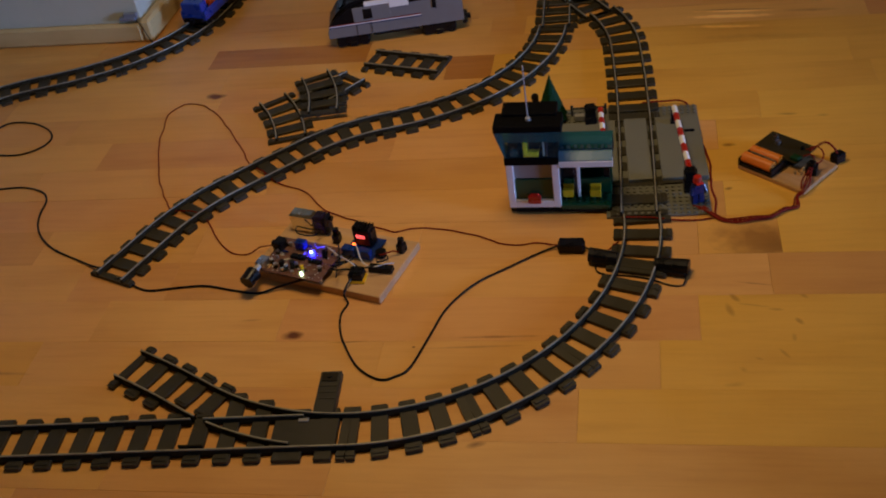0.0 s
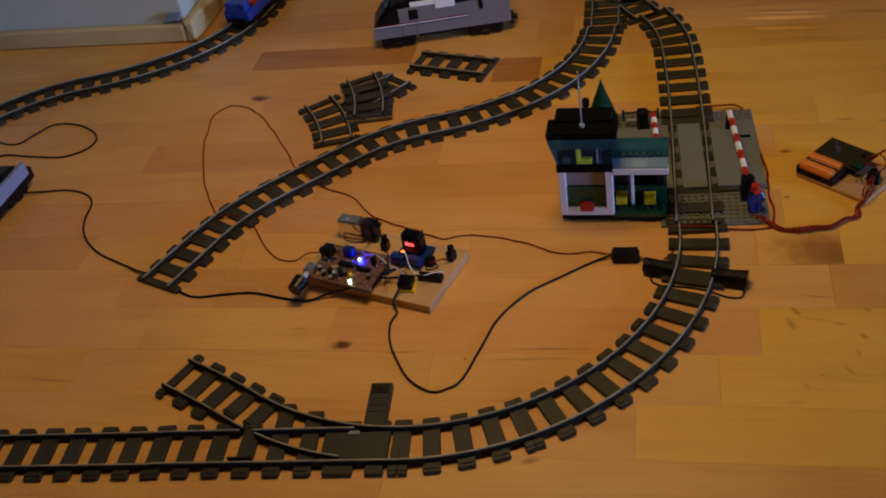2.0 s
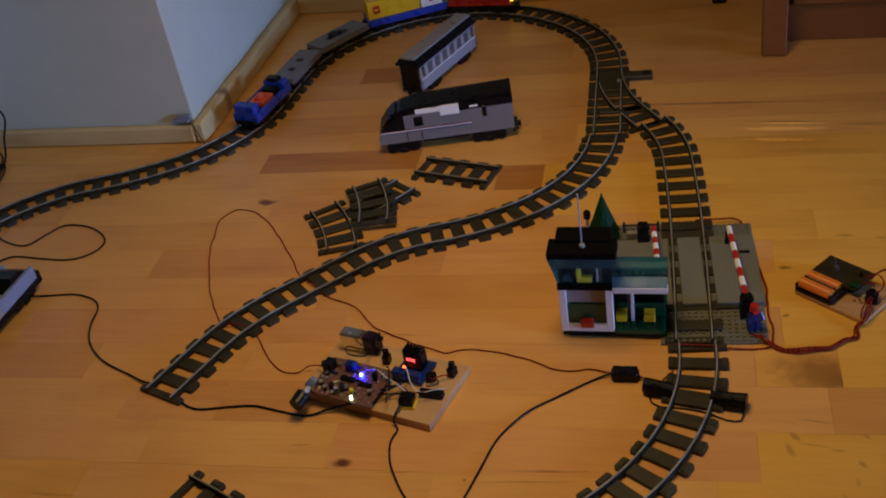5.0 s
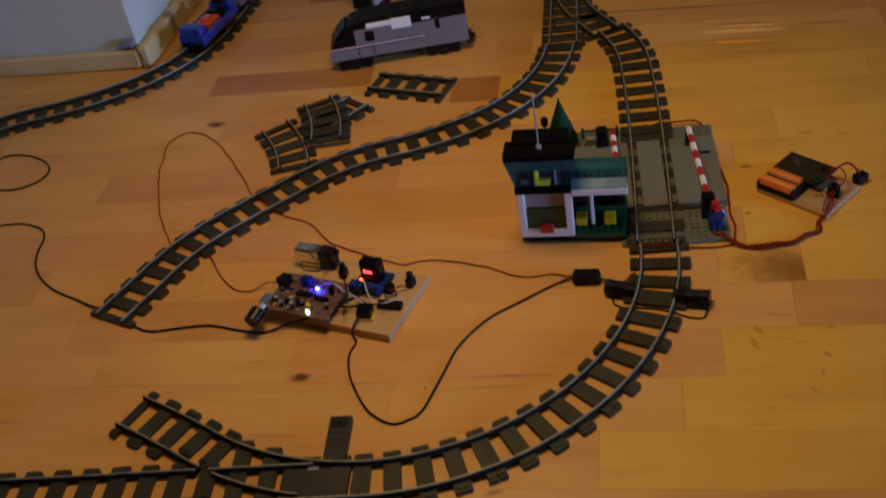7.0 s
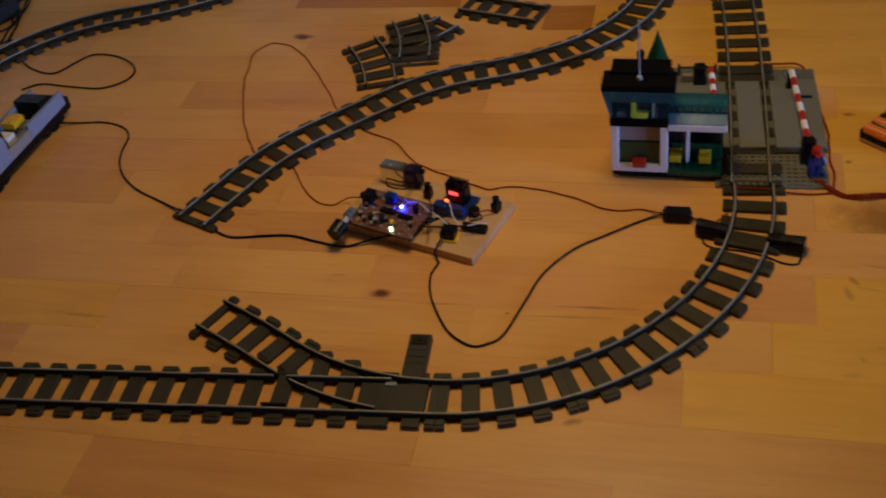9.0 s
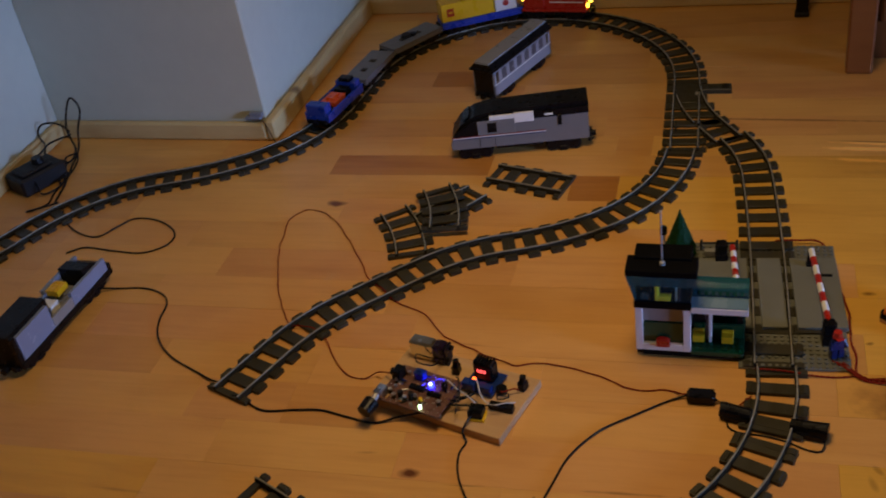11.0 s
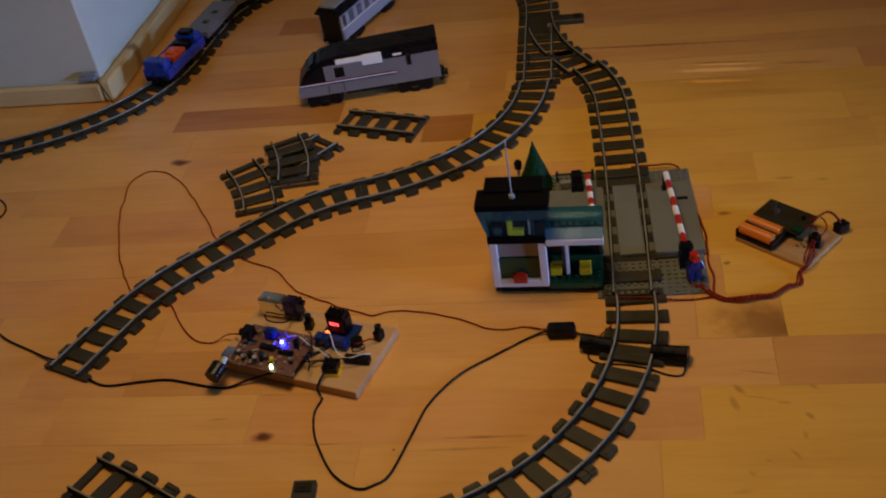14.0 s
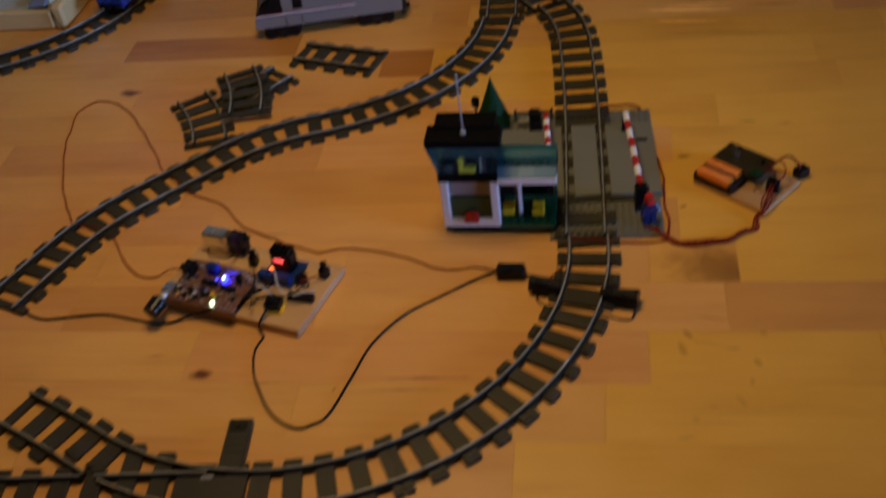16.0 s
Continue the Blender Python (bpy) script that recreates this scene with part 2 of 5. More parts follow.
CASE = material("battery_steel", (0.82, 0.75, 0.56), 0.2, 0.95, vary=0.04, bump=0.0)
PURPLE = material("battery_sleeve", (0.018, 0.008, 0.018), 0.3)
CELL = material("orange_battery_sleeve", (0.70, 0.19, 0.015), 0.35, vary=0.06)
PCB = material("copper_circuit_board", (0.15, 0.074, 0.054), 0.33, vary=0.4, scale=110)
PCB_DARK = material("olive_circuit_board", (0.030, 0.024, 0.011), 0.5, spec=0.15, vary=0.3, scale=140)
SOLDER = material("tinned_metal", (0.60, 0.59, 0.57), 0.3, 1.0)
TERMINAL = material("blue_terminal_plastic", (0.006, 0.028, 0.17), 0.3)
WIRE_RED = material("dark_red_wire", (0.20, 0.016, 0.007), 0.6, spec=0.12)
WIRE_GREY = material("pale_wire", (0.62, 0.61, 0.62), 0.45)
SOCKET = material("socket_white", (0.70, 0.67, 0.60), 0.4, vary=0.03)
LED_BLUE = glowing("led_blue", (0.004, 0.006, 1.0), 32.0)
LED_CORE = glowing("led_core", (0.75, 0.85, 1.0), 4.0)
DECK = material("wagon_deck_grey", (0.15, 0.15, 0.155), 0.4, vary=0.1)
CLIP = material("clip_blue_plastic", (0.20, 0.235, 0.30), 0.35)
COACH = material("coach_grey", (0.27, 0.27, 0.29), 0.38, vary=0.06)
COACH_GLASS = material("grey_window_plastic", (0.11, 0.11, 0.12), 0.2)
DARK_TEAL = material("dark_teal_plastic", (0.012, 0.050, 0.062), 0.3, vary=0.1)
EAVE = material("teal_grey_plastic", (0.13, 0.22, 0.25), 0.3, vary=0.08)
# glossy grey panel; the window's blue reflection is put into its colour
PANEL_DAYLIT = material("glossy_daylit_panel", (0.22, 0.27, 0.39), 0.18, vary=0.05)
ENGINE = material("engine_grey", (0.175, 0.172, 0.172), 0.38, vary=0.05)
LED_WHITE = glowing("led_white", (0.70, 1.0, 0.55), 3.0)
LED_ORANGE = glowing("led_orange", (1.0, 0.12, 0.015), 3.5)
DIGITS = glowing("red_digits", (1.0, 0.10, 0.10), 1.5)
DIGIT_FACE = glowing("red_display_face", (0.010, 0.0005, 0.0005), 0.5)
HEADLAMP = glowing("yellow_lamp", (1.0, 0.66, 0.05), 3.2)

# ---- building helpers ----


def bm_new():
    return bmesh.new()


def part(name, bm, mat, parent=None, label="", m=None, smooth=False):
    """Links a bmesh as one mesh object under a thing or a part."""
    me = bpy.data.meshes.new(name)
    bmesh.ops.recalc_face_normals(bm, faces=bm.faces)
    bm.to_mesh(me)
    bm.free()
    for one in mat if isinstance(mat, (list, tuple)) else (mat,):
        me.materials.append(one)
    if smooth:
        me.polygons.foreach_set("use_smooth", [True] * len(me.polygons))
    ob = new(name, me)
    ob.parent = parent
    if m is not None:
        ob.matrix_basis = m
    if label:
        tagged(ob, label)
    return ob


def thing(name, m, label, category, group="", kind=""):
    ob = new(name)
    ob.empty_display_size = 0.01
    ob.matrix_basis = m
    return tagged(ob, label, category, group, kind)


def box(bm, x0, x1, y0, y1, z0, z1, bevel=0.0, m=None, mat=0):
    """A box between bounds, its edges rounded off."""
    r = bmesh.ops.create_cube(bm, size=1.0)
    vs = r["verts"]
    t = Matrix.Translation(((x0 + x1) / 2, (y0 + y1) / 2, (z0 + z1) / 2)) @ Matrix.Diagonal((abs(x1 - x0), abs(y1 - y0), abs(z1 - z0), 1))
    bmesh.ops.transform(bm, matrix=(m @ t if m is not None else t), verts=vs)
    fs = {f for v in vs for f in v.link_faces}
    for f in fs:
        f.material_index = mat
    if bevel:
        es = list({e for v in vs for e in v.link_edges})
        r = bmesh.ops.bevel(bm, geom=es, offset=bevel, segments=1, affect="EDGES", clamp_overlap=True)
        for f in r["faces"]:
            f.material_index = mat
    return bm


def prism(bm, outline, z0, z1, m=None, mat=0):
    """An outline in x and y, drawn up from z0 to z1."""
    lo = [bm.verts.new((x, y, z0)) for x, y in outline]
    hi = [bm.verts.new((x, y, z1)) for x, y in outline]
    fs = [bm.faces.new(lo[::-1]), bm.faces.new(hi)]
    k = len(lo)
    fs += [bm.faces.new((lo[i], lo[(i + 1) % k], hi[(i + 1) % k], hi[i])) for i in range(k)]
    for f in fs:
        f.material_index = mat
    if m is not None:
        bmesh.ops.transform(bm, matrix=m, verts=lo + hi)
    return bm


def rod(bm, a, b, r, seg=12, r2=None, mat=0):
    """A round bar from a to b."""
    a, b = Vector(a), Vector(b)
    d = b - a
    m = Matrix.Translation((a + b) / 2) @ d.to_track_quat("Z", "Y").to_matrix().to_4x4()
    res = bmesh.ops.create_cone(bm, cap_ends=True, segments=seg, radius1=r, radius2=r if r2 is None else r2, depth=d.length, matrix=m)
    for f in {f for v in res["verts"] for f in v.link_faces}:
        f.material_index = mat
    return bm


def ball(bm, c, r, mat=0, seg=10):
    res = bmesh.ops.create_uvsphere(bm, u_segments=seg, v_segments=max(seg // 2, 4), radius=r, matrix=Matrix.Translation(c))
    for f in {f for v in res["verts"] for f in v.link_faces}:
        f.material_index = mat
    return bm


def spline(points, step=0.004):
    """A smooth line through a few places."""
    p = [Vector((*q, 0.0)) if len(q) == 2 else Vector(q) for q in points]
    p = [2 * p[0] - p[1], *p, 2 * p[-1] - p[-2]]
    out = []
    for a, b, c, d in zip(p, p[1:], p[2:], p[3:]):
        k = max(2, int((c - b).length / step))
        for i in range(k):
            t = i / k
            out.append(0.5 * (2 * b + (c - a) * t + (2 * a - 5 * b + 4 * c - d) * t * t + (3 * b - a - 3 * c + d) * t ** 3))
    out.append(p[-2])
    return out


def tube(bm, line, r, seg=6, mat=0):
    """A cable along a line."""
    rings = []
    for i, c in enumerate(line):
        d = (line[min(i + 1, len(line) - 1)] - line[max(i - 1, 0)]).normalized()
        side = d.cross(Vector((0, 0, 1)))
        side = side.normalized() if side.length > 0.05 else Vector((1, 0, 0))
        up = side.cross(d)
        rings.append([bm.verts.new(c + r * (math.cos(a) * side + math.sin(a) * up)) for a in (2 * math.pi * k / seg for k in range(seg))])
    for p, q in zip(rings, rings[1:]):
        for k in range(seg):
            bm.faces.new((p[k], p[(k + 1) % seg], q[(k + 1) % seg], q[k])).material_index = mat
    bm.faces.new(rings[0])
    bm.faces.new(rings[-1][::-1])
    return bm


def cable(name, points, r, mat, label, twist=False, lift=0.0, wobble=0.0):
    """A loose wire lying on what is below it; a twisted pair winds two strands."""
    line = spline(points, 0.003 if twist else 0.005)
    if wobble:
        line = [c + wobble * Vector((noise.noise(c * 45), noise.noise(c * 45 + Vector((5, 5, 5))), 0)) for c in line]
    bm = bm_new()
    if twist:
        turns, run = [], 0.0
        for i, c in enumerate(line):
            run += (c - line[i - 1]).length if i else 0
            turns.append(run / 0.012 * 2 * math.pi)
        for ph in (0, math.pi):
            tube(bm, [c + Vector((0.7 * r * math.cos(a + ph), 0.7 * r * math.cos(a + ph), r * (1.7 + 0.7 * math.sin(a + ph)) + lift)) for c, a in zip(line, turns)], r, 5)
    else:
        tube(bm, [c + Vector((0, 0, r + lift)) for c in line], r, 7)
    ob = part(name, bm, mat, smooth=True)
    return tagged(ob, label, "cable", kind="")


STUD, BRICK, FLAT = 0.008, 0.0096, 0.0032


def studs(bm, x0, x1, y0, y1, z, seg=8, mat=0):
    """Rows of round studs on a moulded top."""
    nx, ny = max(1, round((x1 - x0) / STUD)), max(1, round((y1 - y0) / STUD))
    ring = [(0.0024 * math.cos(2 * math.pi * k / seg), 0.0024 * math.sin(2 * math.pi * k / seg)) for k in range(seg)]
    for i in range(nx):
        for j in range(ny):
            cx, cy = x0 + (i + 0.5) * (x1 - x0) / nx, y0 + (j + 0.5) * (y1 - y0) / ny
            lo = [bm.verts.new((cx + a, cy + b, z - 0.0003)) for a, b in ring]
            hi = [bm.verts.new((cx + a, cy + b, z + 0.0017)) for a, b in ring]
            bm.faces.new(hi).material_index = mat
            for k in range(seg):
                bm.faces.new((lo[k], lo[(k + 1) % seg], hi[(k + 1) % seg], hi[k])).material_index = mat
    return bm

# ---- room ----


def wall(name, a0, a1, b0, b1, z0, z1, mat, label, category="wall"):
    ob = part(name, box(bm_new(), a0, a1, b0, b1, z0, z1, 0.002), mat, m=ROOM)
    return tagged(ob, label, category, kind="structure")


wall("wall_1", -0.979, -0.544, 0.562, 1.30, -0.02, 2.5, PLASTER, "projecting corner of pale rough plaster wall")
wall("wall_2", -1.13, -0.979, -2.0, 1.30, -0.02, 2.5, PLASTER, "pale plaster side wall of the room")
wall("wall_3", -0.544, 3.15, 1.11, 1.25, -0.02, 2.5, PLASTER, "pale plaster wall behind the track loop")
wall("wall_4", -1.13, 3.15, -2.15, -2.0, -0.02, 2.5, PLASTER, "plain plaster wall closing the room")
wall("ceiling", -1.13, 3.15, -2.15, 1.30, 2.5, 2.6, CEILING, "white painted ceiling of the room", "ceiling")
# the window wall, in four pieces round its opening
bm = bm_new()
for b0, b1, z0, z1 in ((-2.0, -1.3, -0.02, 2.5), (0.1, 1.11, -0.02, 2.5), (-1.3, 0.1, -0.02, 0.12), (-1.3, 0.1, 1.0, 2.5)):
    box(bm, 3.0, 3.15, b0, b1, z0, z1)
tagged(part("wall_5", bm, PLASTER, m=ROOM), "plain plaster wall with a window opening", "wall", kind="structure")


def skirting(a0, a1, b0, b1, height=0.0345):
    along = abs(a1 - a0) > abs(b1 - b0)
    bm = box(bm_new(), a0, a1, b0, b1, 0.0, height, 0.004)
    ob = part("baseboard", bm, SKIRTING, m=ROOM)
    if not along:                           # the grain runs along the board
        ob.data.transform(Matrix.Rotation(-math.pi / 2, 4, "Z"))
        ob.matrix_basis = ROOM @ Matrix.Rotation(math.pi / 2, 4, "Z")
    return tagged(ob, "pale pine skirting board along the plaster wall", "skirting board", kind="structure")


skirting(-0.964, -0.5442, 0.548, 0.5615)
skirting(-0.5435, -0.5240, 0.5480, 1.094, 0.041)
skirting(-0.5435, 2.99, 1.095, 1.109)
skirting(-0.978, -0.9645, -1.99, 0.5615)

# floor: strips of glued beech, each one a piece of its own
FLOOR_TURN = -4.5
sub = tagged(part("floor", box(bm_new(), -1.13, 3.15, -2.15, 1.3, -0.05, -0.0025), JOINT, m=ROOM), "oiled beech strip floor with dark heartwood pieces", "floor", kind="structure")
plank_mesh = {}


def row_edge(k):
    """The near edge of a row of strips; those past the middle are narrower."""
    return -0.3269 + 0.0708 * k if k <= 11 else 0.4519 + 0.062 * (k - 11)


turn_floor = pose(0, 0, 0, 0, 0, FLOOR_TURN)


def floor_strip(u0, u1, row, mat):
    if mat is FLOOR and (u0 + u1) / 2 > 0.34 and row < 12:
        mat = FLOOR_YELLOW_LIT                  # yellower strips at the right end, its warmer light put into their colour
    width = row_edge(row + 1) - row_edge(row)
    k = (round(u1 - u0, 3), round(width, 4), mat.name)
    if k not in plank_mesh:
        bm = box(bm_new(), -(u1 - u0) / 2 + 0.0001, (u1 - u0) / 2 - 0.0001, -width / 2 + 0.00008, width / 2 - 0.00008, -0.012, 0.0)
        for v in bm.verts:
            if v.co.z > -0.001:
                v.co.z = 0.0
        ob = part("strip", bm, mat)
        plank_mesh[k] = ob.data
    else:
        ob = new("strip", plank_mesh[k])
    ob.parent = sub
    ob.matrix_parent_inverse = ROOM.inverted()
    ob.matrix_basis = turn_floor @ Matrix.Translation(((u0 + u1) / 2, (row_edge(row) + row_edge(row + 1)) / 2, random.choice((0.0, 0.0, -0.0001, -0.0002))))
    return ob


# pieces that stand out by their heartwood or their ends: row: (start, end, tone)
MARKED = {
    -2: [(-0.31, 0.20, FLOOR)], -1: [(0.015, 0.545, FLOOR)], 0: [(-0.225, 0.255, FLOOR), (0.255, 0.72, FLOOR)], 1: [(-0.80, -0.377, FLOOR_YELLOW_LIT), (-0.377, 0.037, FLOOR)],
    2: [(-0.09, 0.38, FLOOR)], 3: [(-0.251, 0.033, FLOOR_TAN), (0.033, 0.46, FLOOR), (0.46, 0.90, FLOOR_TAN)], 4: [(0.05, 0.385, FLOOR), (0.385, 0.477, FLOOR_BROWN)], 5: [(-0.13, 0.20, FLOOR)],
    10: [(-0.333, 0.027, FLOOR), (0.027, 0.099, FLOOR_RED)], 11: [(-0.377, -0.109, FLOOR_RED), (-0.109, 0.278, FLOOR)], 12: [(0.085, 0.141, FLOOR_TAN)],
    16: [(-0.278, -0.176, FLOOR_RED)], 17: [(-0.378, -0.262, FLOOR_TAN), (-0.262, 0.114, FLOOR)], 19: [(0.036, 0.286, FLOOR_TAN)],
}
rows_done = random.Random(5)
for row in range(-7, 23):
    marks = sorted(MARKED.get(row, []))
    u, end = -1.12, 1.28
    for start, stop, tone in (*marks, (end, end, None)):
        while start - u > 0.03:
            n_left = start - u
            step = n_left if n_left < 0.42 else rows_done.choice((0.22, 0.30, 0.36, 0.44, 0.52))
            if n_left - step < 0.1:
                step = n_left
            floor_strip(u, u + step, row, FLOOR)
            u += step
        if stop > start:
            floor_strip(start, stop, row, tone or FLOOR)
            u = stop
# the floor beyond the layout, out of the camera's reach
bm = bm_new()
for row in range(-25, -7):
    for i in range(9):
        u = -1.3 + 0.5 * i + 0.23 * (row % 2)
        box(bm, max(u, -1.1) + 0.0003, min(u + 0.5, 3.1) - 0.0003, row_edge(row) + 0.0002, row_edge(row + 1) - 0.0002, -0.012, 0.0)
for row in range(-7, 24):
    for i in range(5):
        if row < 19:
            box(bm, 1.285 + 0.34 * i, 1.624 + 0.34 * i, row_edge(row) + 0.0002, row_edge(row + 1) - 0.0002, -0.012, 0.0)
rest = part("more_strips", bm, FLOOR, sub)
rest.matrix_parent_inverse = ROOM.inverted()
rest.matrix_basis = turn_floor
tagged(rest, kind="stuff")

# ---- toy railway track ----


def route(x, y, heading, pieces, n=24):
    """Centre line of a run of track pieces, each a length and the degrees by which it turns left."""
    out, h = [], radians(heading)
    for length, turned in pieces:
        t = radians(turned)
        for _ in range(n):
            out.append((x, y, h))
            m = h + t / n / 2
            x, y, h = x + length / n * math.cos(m), y + length / n * math.sin(m), h + t / n
    out.append((x, y, h))
    run = [0.0]
    for a, b in zip(out, out[1:]):
        run.append(run[-1] + math.hypot(b[0] - a[0], b[1] - a[1]))
    return out, run


def at(way, s):
    """Place and heading at a length along a route; straight on past its ends."""
    pts, run = way
    if s <= 0 or s >= run[-1]:
        x, y, h = pts[0] if s <= 0 else pts[-1]
        d = s if s <= 0 else s - run[-1]
        return x + d * math.cos(h), y + d * math.sin(h), h
    i = int(np.searchsorted(run, s)) - 1
    f = (s - run[i]) / (run[i + 1] - run[i])
    a, b = pts[i], pts[i + 1]
    return tuple(p + f * (q - p) for p, q in zip(a, b))


GAUGE, SLEEPER = 0.0210, 0.0342


def sleeper_mesh(name, w, half=SLEEPER, pads=True):
    """A moulded sleeper: a slab between the rails, raised chairs under them and lugs at the ends."""
    bm = bm_new()
    box(bm, -w / 2, w / 2, -half + 0.0075, half - 0.0075, 0.0, 0.0048, 0.0007 if pads else 0.0)
    for s in (-1, 1):
        e = half
        if not pads:                       # an end half, butted flush against its neighbour
            box(bm, -w / 2, w / 2, s * (e - 0.0039) - 0.0039, s * (e - 0.0039) + 0.0039, 0.0, 0.0050)
            box(bm, -w / 2, w / 2, s * (e - 0.0052) - 0.0022, s * (e - 0.0052) + 0.0022, 0.0050, 0.0062)
            continue
        prism(bm, [(-w / 2, s * (e - 0.0078)), (w / 2, s * (e - 0.0078)), (w / 2, s * (e - 0.0016)), (w / 2 - 0.0016, s * e), (-w / 2 + 0.0016, s * e), (-w / 2, s * (e - 0.0016))], 0.0, 0.0050)
        box(bm, -w / 2 + 0.002, w / 2 - 0.002, s * (e - 0.0052) - 0.0022, s * (e - 0.0052) + 0.0022, 0.0050, 0.0062, 0.0005)
    ob = part(name, bm, TRACK)
    me = ob.data
    bpy.data.objects.remove(ob)
    return me


FULL, HALF = sleeper_mesh("sleeper", 0.0178), sleeper_mesh("half_sleeper", 0.0091, pads=False)


def rail_mesh(name, way, s0, s1, off, parent, inv, z=0.0):
    """A dark moulded rail with a bare steel strip along its head."""
    k = max(3, int((s1 - s0) / 0.010))
    for nm, w0, w1, z0, z1, mat, lab in (("rail", 0.0023, 0.0015, 0.0012, 0.0094, RAIL, ""), ("rail_head", 0.0010, 0.0008, 0.0093, 0.0108, STEEL, "worn steel running strip")):
        bm, rings = bm_new(), []
        for i in range(k + 1):
            x, y, h = at(way, s0 + (s1 - s0) * i / k)
            nx, ny = -math.sin(h), math.cos(h)
            rings.append([bm.verts.new((x + nx * (off + w), y + ny * (off + w), zz + z)) for w, zz in ((-w0, z0), (w0, z0), (w1, z1), (-w1, z1))])
        for p, q in zip(rings, rings[1:]):
            for j in range(4):
                bm.faces.new((p[j], p[(j + 1) % 4], q[(j + 1) % 4], q[j]))
        bm.faces.new(rings[0][::-1])
        bm.faces.new(rings[-1])
        ob = part(nm, bm, mat, parent, lab)
        ob.matrix_parent_inverse = inv


def put_sleeper(me, way, s, parent, inv, z=0.0, side=0.0, stretch=1.0):
    x, y, h = at(way, s)
    ob = new("sleeper", me)
    ob.parent, ob.matrix_parent_inverse = parent, inv
    nx, ny = -math.sin(h), math.cos(h)
    ob.matrix_basis = pose(x + nx * side, y + ny * side, z, 0, 0, math.degrees(h)) @ Matrix.Diagonal((1, stretch, 1, 1))
    return ob


def track_piece(way, s0, s1, curved, z=0.0, tilt=None, count=4, lab=""):
    """One piece of track: four sleepers, the joints in the middle of a sleeper, two rails."""
    x, y, h = at(way, (s0 + s1) / 2)
    base = pose(x, y, z, 0, 0, math.degrees(h))
    name = "curved_track" if curved else "straight_track"
    label = lab or ("dark grey curved toy track with worn steel rails" if curved else "dark grey straight toy track with worn steel rails")
    ob = thing(name, base, label, "toy track", "railway track pieces")
    inv = base.inverted()
    pitch = (s1 - s0) / count
    put_sleeper(HALF, way, s0 + 0.0046, ob, inv, z)
    for i in range(1, count):
        put_sleeper(FULL, way, s0 + i * pitch, ob, inv, z)
    put_sleeper(HALF, way, s1 - 0.0046, ob, inv, z)
    for off in (-GAUGE, GAUGE):
        rail_mesh("rail", way, s0 + 0.0003, s1 - 0.0003, off, ob, inv, z)
    if tilt is not None:
        ob.matrix_basis = tilt @ base
    return ob


def lay(x, y, heading, pieces, first=0, last=None, counts=4):
    """A run of joined pieces."""
    way = route(x, y, heading, pieces)
    s = 0.0
    for i, (length, turned) in enumerate(pieces):
        if i >= first and (last is None or i < last):
            track_piece(way, s, s + length, abs(turned) > 9, count=counts if isinstance(counts, int) else counts[i])
        s += length
    return way


C, S = 0.1257, 0.128
# the near curve, and the straights over the level crossing up to the far points
NEAR = lay(0.001, -0.3228, 0.0, [(C, 22.5)] * 4)
BRANCH = lay(0.306, 0.541, -64.5, [(C, -25.0), (0.1395, -2.2), (0.1395, -1.4), (0.1395, -0.6)])
SIDING = lay(0.2260, 0.5035, -96.2, [(C * 0.985, -26.5), (C * 0.985, -27.1), (C * 0.975, -18.4), (C * 0.975, 27.1), (S * 0.975, 1.7), (C * 0.97, 22.9), (0.094, 0.0)], counts=[4, 4, 4, 4, 4, 4, 3])
LOOP = lay(0.243, 0.739, 86.6, [(C, a) for a in (22.9, 24.5, 23.0, 24.8, 26.6, 21.8, 26.1)] + [(S, 4.5), (C, -26.7), (C, -26.0), (C, -15.3), (C, 26.4), (C, 22.5), (S, 0.0), (S, 0.0)])
WEST = lay(-0.255, -0.3190, 179.0, [(S, 0.0)] * 4)


